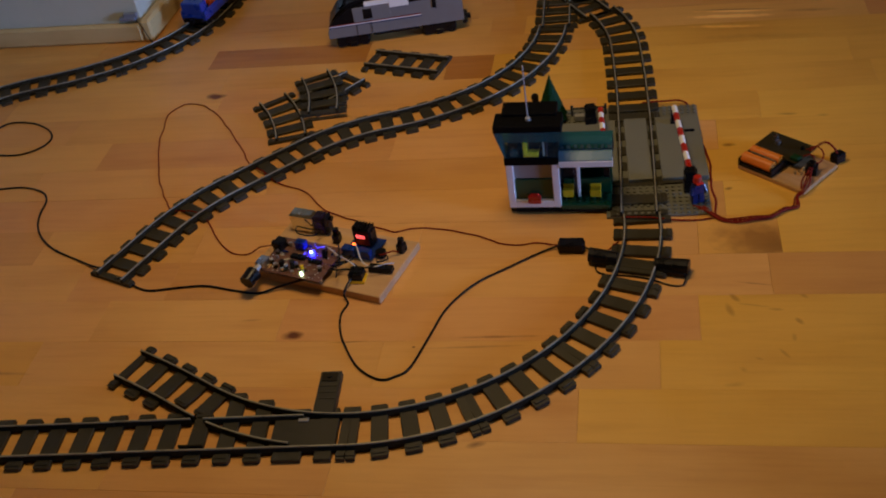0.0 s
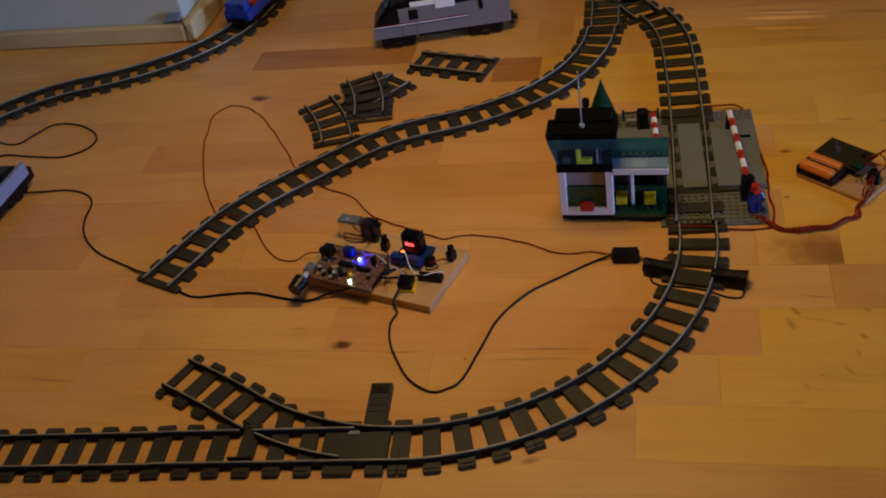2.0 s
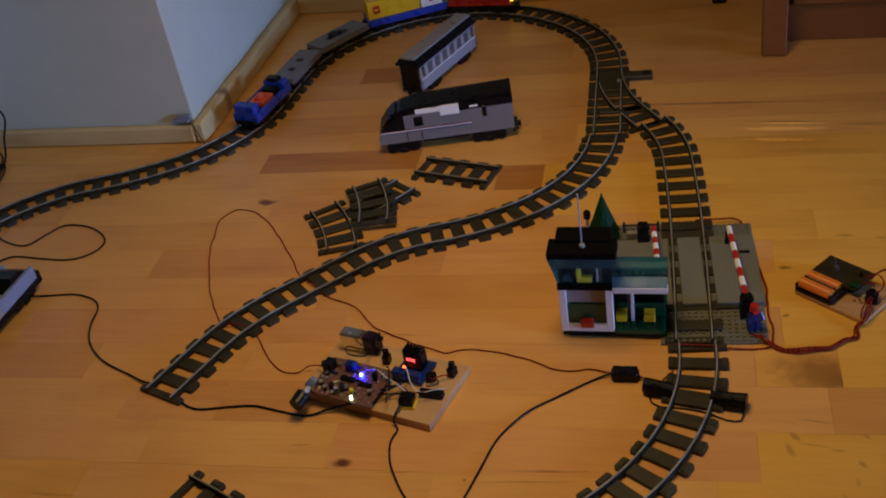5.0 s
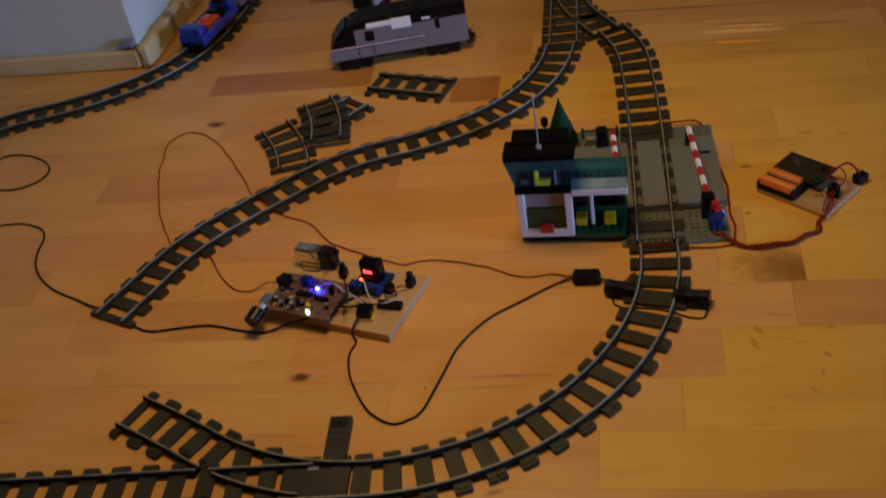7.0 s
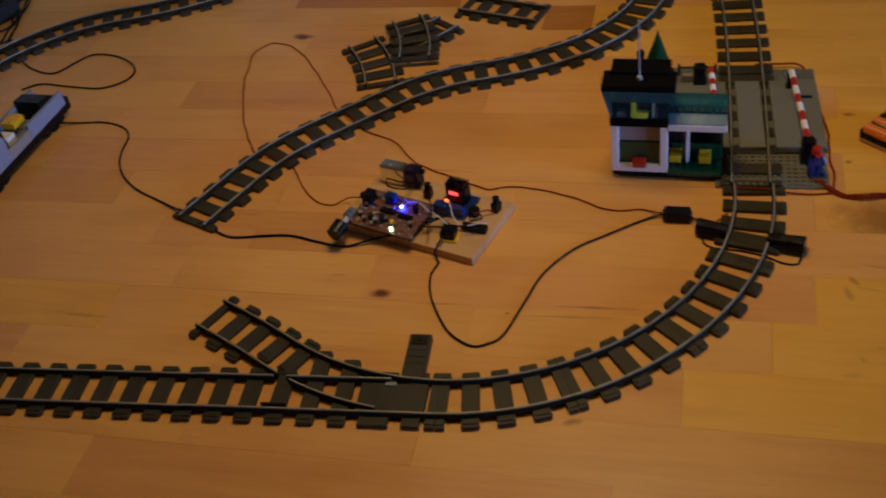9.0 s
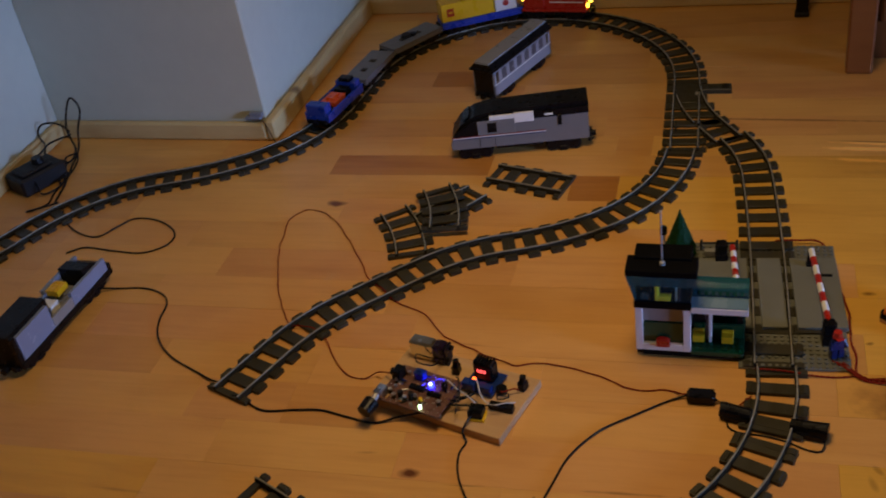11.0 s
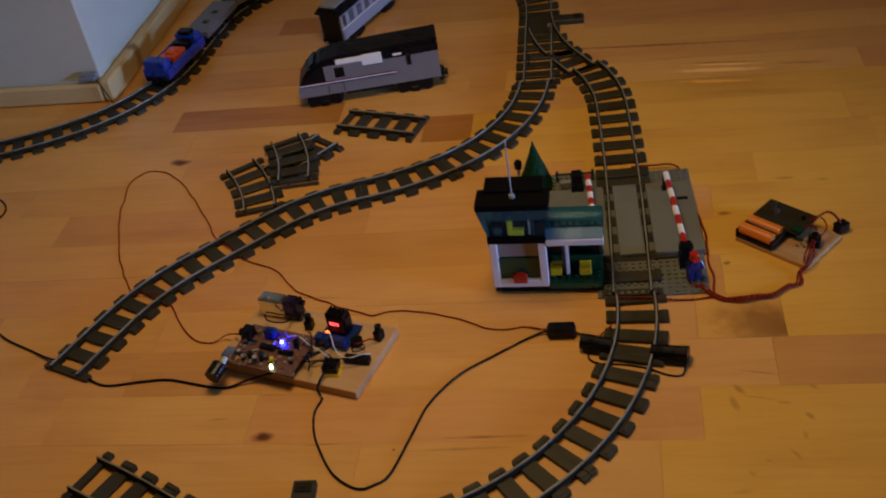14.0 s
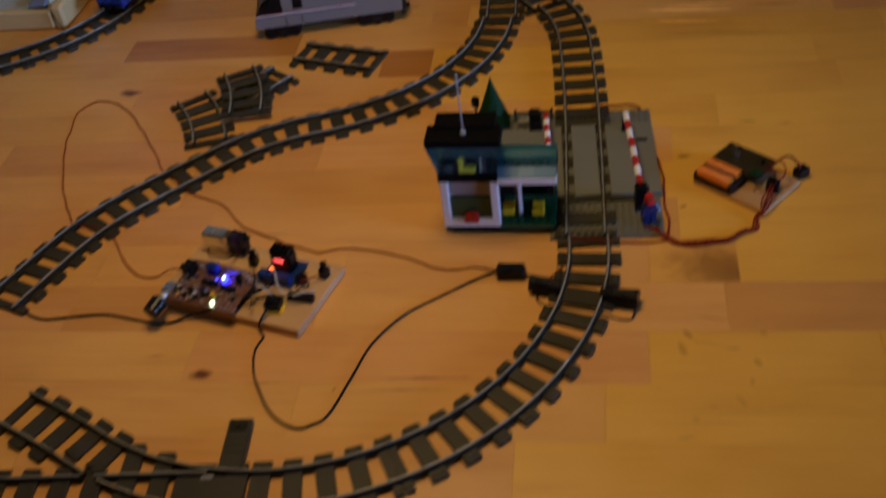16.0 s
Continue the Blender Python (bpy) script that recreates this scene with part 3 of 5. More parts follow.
def points_switch(x, y, heading, hand, diverge, straight, label):
    """Points: straight road, diverging road to one hand, moving blades on a plate, a throw box beside them."""
    base = pose(x, y, 0, 0, 0, heading)
    inv = base.inverted()
    ob = thing("track_switch", base, label, "toy track switch", "track switches")
    main, side = route(x, y, heading, [(straight, 0)]), route(x, y, heading, [(l, hand * t) for l, t in diverge])
    end = side[1][-1]
    n = 8
    pitch = straight / n
    put_sleeper(HALF, main, 0.0046, ob, inv)
    for i in range(1, n):
        s = i * pitch
        cx, cy, ch = at(side, s)
        ax, ay, ah = at(main, s)
        apart = math.hypot(cx - ax, cy - ay)
        if i in (1, 2):
            continue
        if apart < 0.036:
            put_sleeper(FULL, main, s, ob, inv, side=hand * apart / 2, stretch=1 + apart / (2 * SLEEPER))
        else:
            put_sleeper(FULL, main, s, ob, inv)
    put_sleeper(HALF, main, straight - 0.0046, ob, inv)
    s = end - 0.0046
    put_sleeper(HALF, side, s, ob, inv)
    s -= 0.031
    while True:
        cx, cy, ch = at(side, s)
        dx, dy = cx - x, cy - y
        off = hand * (-math.sin(radians(heading)) * dx + math.cos(radians(heading)) * dy)
        if off < 0.030:
            break
        if off < 0.062:
            put_sleeper(FULL, side, s, ob, inv, side=hand * 0.010, stretch=0.72)
        else:
            put_sleeper(FULL, side, s, ob, inv)
        s -= 0.031
    # long slab that carries the blades
    bm = bm_new()
    box(bm, 0.012, 0.080, -0.0185, 0.0185, 0.0, 0.0062, 0.0006)
    box(bm, 0.014, 0.032, -SLEEPER, SLEEPER, 0.0, 0.0050, 0.0006)
    box(bm, 0.045, 0.075, -SLEEPER, SLEEPER, 0.0, 0.0050, 0.0006)
    part("blade_plate", bm, TRACK, ob)
    bm = bm_new()
    y0, y1 = (0.0235, 0.074) if hand > 0 else (-0.084, -0.0235)
    box(bm, 0.0185, 0.0415, y0, y1, 0.0, 0.0090, 0.0012)
    throw = part("throw_box", bm, TRACK, ob, "dark grey lidded box beside the blades")
    bm = bm_new()
    ye = y1 - 0.010 if hand > 0 else y0 + 0.010
    box(bm, 0.0215, 0.0385, ye - 0.006, ye + 0.006, 0.0092, 0.0104, 0.0005)
    rod(bm, (0.030, ye, 0.0104), (0.030, ye, 0.0122), 0.0026)
    part("throw_lever", bm, RAIL, throw)
    bm = bm_new()
    for k in range(3):
        box(bm, 0.0205, 0.0395, ye - hand * (0.012 + 0.009 * k) - 0.0012, ye - hand * (0.012 + 0.009 * k) + 0.0012, 0.0088, 0.0097, 0.0003)
    part("lid_rib", bm, TRACK, throw)
    bm = box(bm_new(), 0.150, 0.176, -0.0011, 0.0011, 0.004, 0.0098, 0.0004, Matrix.Translation((0, -hand * (GAUGE - 0.0065), 0)))
    part("guard_rail", bm, RAIL, ob)
    part("blade_tile", box(bm_new(), 0.044, 0.055, hand * 0.0165 - 0.0022, hand * 0.0165 + 0.0022, 0.0062, 0.0078, 0.0004), GREY, ob, "small pale tile on the blade plate")
    # outer rails whole, inner ones broken at the frog
    far = GAUGE * hand
    rail_mesh("rail", main, 0.0, straight, -far, ob, inv)
    rail_mesh("rail", side, 0.0, end, far, ob, inv)
    rail_mesh("rail", main, 0.050, 0.158, far, ob, inv)
    rail_mesh("rail", main, 0.172, straight, far, ob, inv)
    rail_mesh("rail", side, 0.056, 0.150, -far, ob, inv)
    rail_mesh("rail", side, 0.166, end, -far, ob, inv)
    return ob


points_switch(0.001, -0.3228, 179.0, -1, [(0.184, 33.5), (0.112, -5.0)], 0.256, "dark grey toy points with an open diverging end on the floor")
points_switch(0.2435, 0.741, -93.0, 1, [(0.17, 29.0), (0.052, 0.0)], 0.236, "dark grey toy points joining the loop and the siding")

# loose pieces lying inside the layout
loose_a = route(-0.2050, 0.3545, -55.0, [(C, -24.0)])
track_piece(loose_a, 0.0, C, True, lab="loose dark grey curved track lying on the floor")
loose_b = route(-0.1440, 0.4020, -64.0, [(C * 0.93, -23.0)])
track_piece(loose_b, 0.0, C * 0.93, True, z=0.0088, lab="loose curved track lying across another loose piece")
loose_c = route(-0.152, 0.322, 48.0, [(0.107, 0.0)])
track_piece(loose_c, 0.0, 0.107, False, lab="loose dark grey straight track under a curved piece")
loose_d = route(-0.064, 0.4565, -21.0, [(0.128, 0.0)])
track_piece(loose_d, 0.0, 0.128, False, lab="loose dark grey straight track lying beside a toy locomotive")

# ---- rolling stock ----


def bogie(parent, x, z, length=0.040, width=0.030, wheel=0.0085, gauge=0.0195, lift=0.0):
    """A black truck with four flanged wheels, sitting at z under its vehicle."""
    bm = bm_new()
    box(bm, x - length / 2, x + length / 2, -width / 2 + 0.005, width / 2 - 0.005, z + 0.003, z + 0.011 + lift, 0.001)
    for s in (-1, 1):
        box(bm, x - length / 2 + 0.002, x + length / 2 - 0.002, s * 0.0225 - 0.0015, s * 0.0225 + 0.0015, z + 0.0035, z + 0.0125 + lift, 0.0008)
        box(bm, x - 0.006, x + 0.006, s * 0.0225 - 0.0025, s * 0.0225 + 0.0025, z + 0.001, z + 0.009, 0.0006)
    b = part("bogie", bm, BLACK, parent)
    for dx in (-length / 2 + wheel + 0.001, length / 2 - wheel - 0.001):
        for s in (-1, 1):
            bm = bm_new()
            y = s * gauge
            rod(bm, (x + dx, y - 0.002, z + wheel), (x + dx, y + 0.002, z + wheel), wheel, 18)
            rod(bm, (x + dx, y - s * 0.0032, z + wheel), (x + dx, y - s * 0.002, z + wheel), wheel + 0.0012, 18)
            part("wheel", bm, RUBBER, b)
    return b


def buffers(parent, x, z, sign):
    """Magnet coupling and the two buffers of a wagon end."""
    bm = bm_new()
    box(bm, x - 0.003, x + 0.003, -0.020, 0.020, z, z + 0.007, 0.0008)
    rod(bm, (x, 0, z + 0.0035), (x + sign * 0.011, 0, z + 0.0035), 0.0048, 14)
    for s in (-1, 1):
        rod(bm, (x, s * 0.015, z + 0.004), (x + sign * 0.006, s * 0.015, z + 0.004), 0.0034, 12)
    return part("coupling", bm, BLACK, parent)


RAILTOP = 0.0108
LENGTHWISE = Matrix(((0, 0, 1, 0), (1, 0, 0, 0), (0, 1, 0, 0), (0, 0, 0, 1)))


def on_loop(s0, s1):
    """Pose of a vehicle over a stretch of the loop, facing the way it runs."""
    ax, ay, _ = at(LOOP, s0 + 0.2 * (s1 - s0))
    bx, by, _ = at(LOOP, s1 - 0.2 * (s1 - s0))
    h = math.degrees(math.atan2(ay - by, ax - bx))
    return pose((ax + bx) / 2, (ay + by) / 2, 0, 0, 0, h)


def red_shunter(m):
    ob = thing("toy_locomotive", m, "red toy shunter with pale grey cab roof and lit lamps", "toy train", "train on the loop")
    z = RAILTOP
    bogie(ob, -0.040, z)
    bogie(ob, 0.040, z)
    part("chassis", box(bm_new(), -0.066, 0.066, -0.024, 0.024, z + 0.010, z + 0.0165, 0.001), BLACK, ob)
    part("running_board", box(bm_new(), -0.066, 0.066, -0.0255, 0.0255, z + 0.0165, z + 0.0225, 0.0008), RED, ob)
    # bonnet with rounded top edges
    y, zt, zb = 0.0195, z + 0.050, z + 0.0225
    prof = [(-y, zb), (y, zb), (y, zt - 0.007), (y - 0.002, zt - 0.003), (y - 0.006, zt), (-y + 0.006, zt), (-y + 0.002, zt - 0.003), (-y, zt - 0.007)]
    hood = part("bonnet", prism(bm_new(), prof, -0.020, 0.064, LENGTHWISE), RED, ob)
    part("side_stripe", box(box(bm_new(), -0.010, 0.060, 0.0194, 0.0201, z + 0.034, z + 0.0365), -0.010, 0.060, -0.0201, -0.0194, z + 0.034, z + 0.0365), WHITE, hood)
    part("vent", box(rod(bm_new(), (0.020, 0, zt - 0.001), (0.020, 0, zt + 0.003), 0.0055, 14), 0.010, 0.0305, -0.0045, 0.0045, zt - 0.001, zt + 0.0012, 0.0004), BLACK, hood)
    part("nose_grille", box(bm_new(), 0.0635, 0.0652, -0.011, 0.011, z + 0.028, z + 0.044, 0.0004), ORANGE, hood)
    for e, x, h in ((1, 0.0642, 0.0265), (-1, -0.0620, 0.0380)):
        for s in (-1, 1):
            bm = rod(bm_new(), (x, s * 0.0125, z + h), (x + e * 0.0045, s * 0.0125, z + h), 0.0046, 14)
            part("headlamp", bm, HEADLAMP, ob, "glowing yellow lamp")
    cab = part("cab", box(bm_new(), -0.062, -0.020, -0.023, 0.023, z + 0.0225, z + 0.046, 0.0008), RED, ob)
    for x in (-0.0605, -0.0222):
        for s in (-1, 1):
            part("cab_post", box(bm_new(), x - 0.0015, x + 0.0015, s * 0.0225 - 0.0015, s * 0.0225 + 0.0015, z + 0.046, z + 0.055), RED, cab)
    part("cab_window", box(bm_new(), -0.0595, -0.0235, -0.0212, 0.0212, z + 0.046, z + 0.055), GLASSY, cab)
    bm = box(bm_new(), -0.065, -0.018, -0.0260, 0.0260, z + 0.055, z + 0.0600, 0.0020)
    box(bm, -0.060, -0.023, -0.020, 0.020, z + 0.0597, z + 0.0625, 0.0012)
    roof = part("cab_roof", bm, PALE, ob, "pale grey rounded cab roof")
    part("horn", rod(bm_new(), (-0.040, 0.006, z + 0.062), (-0.040, 0.006, z + 0.069), 0.0026), WHITE, roof)
    buffers(ob, 0.067, z + 0.008, 1)
    buffers(ob, -0.067, z + 0.008, -1)
    return ob


def wagon_base(ob, half, mat, z=RAILTOP, width=0.0245, side=0.010):
    for x in (-half + 0.030, half - 0.030):
        bogie(ob, x, z)
    bm = box(bm_new(), -half, half, -width, width, z + 0.011, z + 0.011 + side, 0.001)
    frame_ = part("wagon_frame", bm, mat, ob)
    buffers(ob, half, z + 0.009, 1)
    buffers(ob, -half, z + 0.009, -1)
    return frame_


def container_wagon(m):
    ob = thing("container_wagon", m, "blue toy flat wagon carrying a yellow and a red-topped container", "toy wagon", "train on the loop")
    z = RAILTOP
    f = wagon_base(ob, 0.084, BLUE)
    part("side_rail", box(bm_new(), -0.084, 0.084, 0.0215, 0.0255, z + 0.018, z + 0.026, 0.0008), BLUE, f)
    part("side_rail", box(bm_new(), -0.084, 0.084, -0.0255, -0.0215, z + 0.018, z + 0.026, 0.0008), BLUE, f)
    bm = box(bm_new(), -0.082, 0.026, -0.0215, 0.0215, z + 0.021, z + 0.062, 0.0012)
    yellow = part("container", bm, YELLOW, ob, "yellow ribbed container")
    for s in (-1, 1):
        part("emblem", box(box(bm_new(), -0.071, -0.057, s * 0.0222 - 0.0004, s * 0.0222 + 0.0004, z + 0.036, z + 0.052), -0.068, -0.060, s * 0.0226 - 0.0004, s * 0.0226 + 0.0004, z + 0.042, z + 0.046, mat=1), (RED, YELLOW), yellow)
    part("box_body", box(bm_new(), 0.028, 0.072, -0.0215, 0.0215, z + 0.021, z + 0.056, 0.0008), WHITE, ob, "white boxy container sides")
    part("box_lid", box(bm_new(), 0.0275, 0.0725, -0.022, 0.022, z + 0.056, z + 0.0605, 0.0014), ORANGE, ob, "red lid")
    for s in (-1, 1):
        part("box_emblem", rod(bm_new(), (0.050, s * 0.0212, z + 0.040), (0.050, s * 0.0219, z + 0.040), 0.006, 14), RED, ob)
    return ob


def flat_wagon(m, load=False):
    ob = thing("flat_wagon", m, "grey toy flat wagon with open deck holes", "toy wagon", "train on the loop")
    z = RAILTOP
    wagon_base(ob, 0.063, DECK, side=0.0064)
    bm = bm_new()
    for x0, x1 in ((-0.0625, -0.028), (-0.014, 0.012), (0.024, 0.0625)):
        box(bm, x0, x1, -0.024, 0.024, z + 0.0175, z + 0.0225, 0.0006)
    for x0, x1 in ((-0.028, -0.014), (0.012, 0.024)):
        for s in (-1, 1):
            box(bm, x0 - 0.0005, x1 + 0.0005, s * 0.0155 - 0.0085, s * 0.0155 + 0.0085, z + 0.0175, z + 0.0225)
    deck = part("deck", bm, DECK, ob)
    for x0, x1 in ((-0.028, -0.014), (0.012, 0.024)):
        part("deck_well", box(bm_new(), x0, x1, -0.007, 0.007, z + 0.0176, z + 0.0185), BLACK, deck)
    if load:
        part("deck_load", rod(rod(bm_new(), (-0.008, 0.004, z + 0.0225), (-0.008, 0.004, z + 0.028), 0.0115, 10, 0.009), (0.004, -0.003, z + 0.0225), (0.004, -0.003, z + 0.028), 0.006, 10), RUBBER, ob, "small blackish round lumps")
    return ob


def gondola(m):
    ob = thing("open_wagon", m, "blue toy wagon with raised ends and a red load", "toy wagon", "train on the loop")
    z = RAILTOP
    f = wagon_base(ob, 0.062, BLUE)
    for s in (-1, 1):
        part("side_wall", box(bm_new(), -0.062, 0.062, s * 0.0225 - 0.002, s * 0.0225 + 0.002, z + 0.020, z + 0.028, 0.001), BLUE, f)
        part("end_wall", box(bm_new(), s * 0.052 - 0.010, s * 0.052 + 0.010, -0.0205, 0.0205, z + 0.020, z + 0.043 if s < 0 else z + 0.039, 0.0016), BLUE, f)
    part("load", box(box(bm_new(), -0.022, 0.016, -0.015, 0.015, z + 0.020, z + 0.031, 0.001), -0.014, 0.008, -0.008, 0.008, z + 0.030, z + 0.035, 0.001), ORANGE, ob, "red brick load")
    part("crate", box(bm_new(), 0.020, 0.038, -0.014, 0.012, z + 0.020, z + 0.034, 0.001), BLACK, ob)
    part("crate", box(bm_new(), -0.040, -0.026, -0.012, 0.012, z + 0.020, z + 0.027, 0.001), BLACK, ob)
    part("end_box", box(bm_new(), 0.040, 0.056, -0.012, 0.012, z + 0.0385, z + 0.046, 0.0012), BLACK, f)
    return ob


RUN = -0.310                               # where the train stands along the loop
red_shunter(on_loop(RUN + 0.680, RUN + 0.815))
container_wagon(on_loop(RUN + 0.822, RUN + 0.992))
flat_wagon(on_loop(RUN + 1.003, RUN + 1.132), True)
flat_wagon(on_loop(RUN + 1.142, RUN + 1.271))
gondola(on_loop(RUN + 1.288, RUN + 1.416))

TURN_UP = Matrix(((1, 0, 0, 0), (0, 0, -1, 0), (0, 1, 0, 0), (0, 0, 0, 1)))


def side_prism(bm, outline, y0, y1, mat=0):
    """An outline in x and z, carried across from y0 to y1."""
    return prism(bm, outline, -y1, -y0, TURN_UP, mat)


def express_locomotive(m):
    """Grey express engine with a black sloping nose and roof; stands on the floor on its own wheels."""
    ob = thing("toy_locomotive", m, "grey toy express locomotive with black nose and roof on the floor", "toy train", "parked rolling stock")
    bogie(ob, -0.074, 0.0, 0.056, lift=0.008)
    bogie(ob, 0.068, 0.0, 0.056, lift=0.008)
    w = 0.0265
    body = part("body", side_prism(bm_new(), [(-0.111, 0.014), (-0.111, 0.026), (-0.105, 0.0375), (-0.060, 0.0395), (-0.058, 0.062), (0.110, 0.064), (0.110, 0.014)], -w, w), ENGINE, ob)
    part("skirt", box(bm_new(), -0.040, 0.036, -w + 0.004, w - 0.004, 0.007, 0.0145, 0.001), BLACK, ob)
    bm = side_prism(bm_new(), [(-0.1075, 0.0375), (-0.094, 0.058), (-0.070, 0.074), (-0.040, 0.080), (0.111, 0.0835), (0.111, 0.0635), (-0.0575, 0.0605), (-0.0600, 0.0375)], -w + 0.004, w - 0.004)
    side_prism(bm, [(-0.1075, 0.0372), (-0.096, 0.050), (-0.074, 0.066), (-0.040, 0.0725), (0.111, 0.0755), (0.111, 0.0632), (-0.0575, 0.0602), (-0.0598, 0.0372)], -w - 0.0006, w + 0.0006)
    part("roof", bm, BLACK, ob, "black sloping nose and roof")
    for s in (-1, 1):
        y = s * w
        part("cab_panel", box(bm_new(), -0.0665, -0.0065, y - 0.0012, y + 0.0012, 0.0385, 0.0655, 0.0005), ENGINE, body)
        part("cab_window", box(bm_new(), -0.0505, -0.0356, y - 0.0017, y + 0.0017, 0.0430, 0.0612, 0.0004), BLACK, body)
        part("roof_patch", box(box(box(bm_new(), -0.046, -0.006, y - 0.0018, y + 0.0018, 0.0658, 0.0738, 0.0004), -0.0065, 0.0245, y - 0.0022, y + 0.0022, 0.0575, 0.0752, 0.0004), 0.0415, 0.0550, y - 0.0016, y + 0.0016, 0.0655, 0.0690, 0.0004), WHITE, body, "pale bricks where roof slopes are missing")
        part("louvre", box(bm_new(), 0.0615, 0.0680, y - 0.0014, y + 0.0014, 0.0450, 0.0640, 0.0004), BLACK, body)
        bm = bm_new()
        for k, mat in enumerate((2, 1, 0)):
            box(bm, -0.108, 0.042, y - 0.0008, y + 0.0008, 0.0332 + 0.0018 * k, 0.0349 + 0.0018 * k, mat=mat)
        part("stripe", bm, (WIRE_RED, WHITE, NAVY), body, "red, white and blue stripe")
        part("door_line", box(box(bm_new(), -0.0405, -0.0397, y - 0.0007, y + 0.0007, 0.016, 0.0385), -0.0645, -0.0637, y - 0.0007, y + 0.0007, 0.016, 0.0385), BLACK, body)
    part("windscreen", box(bm_new(), -0.006, 0.006, -0.020, 0.020, -0.001, 0.001, 0.0004, Matrix.Translation((-0.0835, 0, 0.0675)) @ Matrix.Rotation(radians(-38), 4, "Y")), GLASSY, ob)
    buffers(ob, 0.110, 0.010, 1)
    for o in ob.children:                    # the body rides above its trucks
        if o.name.split(".")[0] not in ("bogie", "coupling"):
            o.matrix_basis = Matrix.Translation((0, 0, 0.0075)) @ Matrix.Diagonal((1, 1, 0.93, 1))
    return ob


def passenger_coach(m):
    ob = thing("toy_coach", m, "grey toy passenger coach with a row of dark windows", "toy wagon", "parked rolling stock")
    bogie(ob, -0.052, 0.0, 0.042)
    bogie(ob, 0.052, 0.0, 0.042)
    w, h = 0.0225, 0.095
    bm = box(bm_new(), -h, h, -w, w, 0.012, 0.034, 0.0006)
    box(bm, -h, h, -w, w, 0.054, 0.060, 0.0006)
    for k in range(7):
        x = -0.075 + k * 0.025
        box(bm, x - 0.0050, x + 0.0050, -w, w, 0.034, 0.054)
    for e in (-1, 1):
        for s in (-1, 1):
            box(bm, e * (h - 0.003) - 0.003, e * (h - 0.003) + 0.003, s * (w - 0.008) - 0.008, s * (w - 0.008) + 0.008, 0.012, 0.060)
    body = part("body", bm, COACH, ob)
    for k in range(6):
        x = -0.0625 + k * 0.025
        for s in (-1, 1):
            part("window", box(bm_new(), x - 0.0076, x + 0.0076, s * (w - 0.002) - 0.0009, s * (w - 0.002) + 0.0009, 0.0342, 0.0538), COACH_GLASS, body)
    for s in (-1, 1):
        part("side_line", box(bm_new(), -h, h, s * w - 0.0005, s * w + 0.0005, 0.0318, 0.0332), WHITE, body)
    part("eave", box(prism(bm_new(), [(-w - 0.001, 0.0625), (w + 0.001, 0.0625), (w - 0.006, 0.0715), (-w + 0.006, 0.0715)], -h - 0.003, h + 0.003, LENGTHWISE), -h - 0.006, h + 0.006, -w - 0.0025, w + 0.0025, 0.0585, 0.0630, 0.0006), BLACK, ob)
    bm = side_prism(bm_new(), [(-h - 0.003, 0.0700), (-h - 0.001, 0.0745), (h + 0.001, 0.0745), (h + 0.003, 0.0700)], -w + 0.0075, w - 0.0075)
    part("roof", bm, GREY, ob)
    for e in (-1, 1):
        part("end_door", box(bm_new(), e * h - 0.0015, e * h + 0.0015, -0.019, 0.019, 0.014, 0.057, 0.0004), BLACK, body)
        buffers(ob, e * h, 0.008, e)
    return ob


def half_built_locomotive(m):
    """A second express engine with its middle roof off, so that bricks inside show."""
    ob = thing("toy_locomotive", m, "half-built grey and black toy locomotive with its roof open", "toy train", "parked rolling stock")
    bogie(ob, -0.070, 0.0, 0.052)
    bogie(ob, 0.070, 0.0, 0.052)
    w = 0.0265
    part("underframe", box(bm_new(), -0.108, 0.108, -w - 0.0015, w + 0.0015, 0.012, 0.0215, 0.0008), BLACK, ob)
    for s in (-1, 1):
        y = s * (w - 0.003)
        part("side_panel", box(bm_new(), -0.100, -0.030, y - 0.003, y + 0.003, 0.0216, 0.060, 0.0006), PANEL_DAYLIT, ob, "pale glossy side panel")
        part("middle_panel", box(bm_new(), -0.0298, 0.0178, y - 0.003, y + 0.002, 0.0216, 0.037, 0.0006), GREY, ob)
        part("side_panel", box(bm_new(), 0.018, 0.104, y - 0.003, y + 0.003, 0.0216, 0.043, 0.0006), PANEL_DAYLIT, ob)
    part("end_block", box(box(bm_new(), -0.109, -0.022, -w + 0.006, w - 0.006, 0.022, 0.066, 0.001), -0.109, -0.101, -w, w, 0.016, 0.064, 0.001), BLACK, ob, "black rear roof section")
    part("nose_block", box(side_prism(bm_new(), [(0.060, 0.022), (0.060, 0.052), (0.082, 0.050), (0.112, 0.030), (0.112, 0.016), (0.106, 0.016)], -w + 0.006, w - 0.006), 0.104, 0.112, -w - 0.001, w + 0.001, 0.012, 0.030, 0.001), BLACK, ob, "black nose section")
    part("loose_brick", box(studs(bm_new(), 0.012, 0.036, -0.008, 0.008, 0.0495), 0.012, 0.036, -0.010, 0.010, 0.040, 0.0495, 0.0004), YELLOW, ob, "yellow brick in the open cab")
    part("loose_panel", box(bm_new(), -0.012, 0.006, -0.012, 0.014, 0.022, 0.041, 0.0006), WHITE, ob)
    part("cab_floor", box(studs(bm_new(), -0.016, 0.056, -0.020, 0.020, 0.0245), -0.018, 0.058, -w + 0.006, w - 0.006, 0.022, 0.0245), GREY, ob)
    buffers(ob, -0.108, 0.010, -1)
    return ob


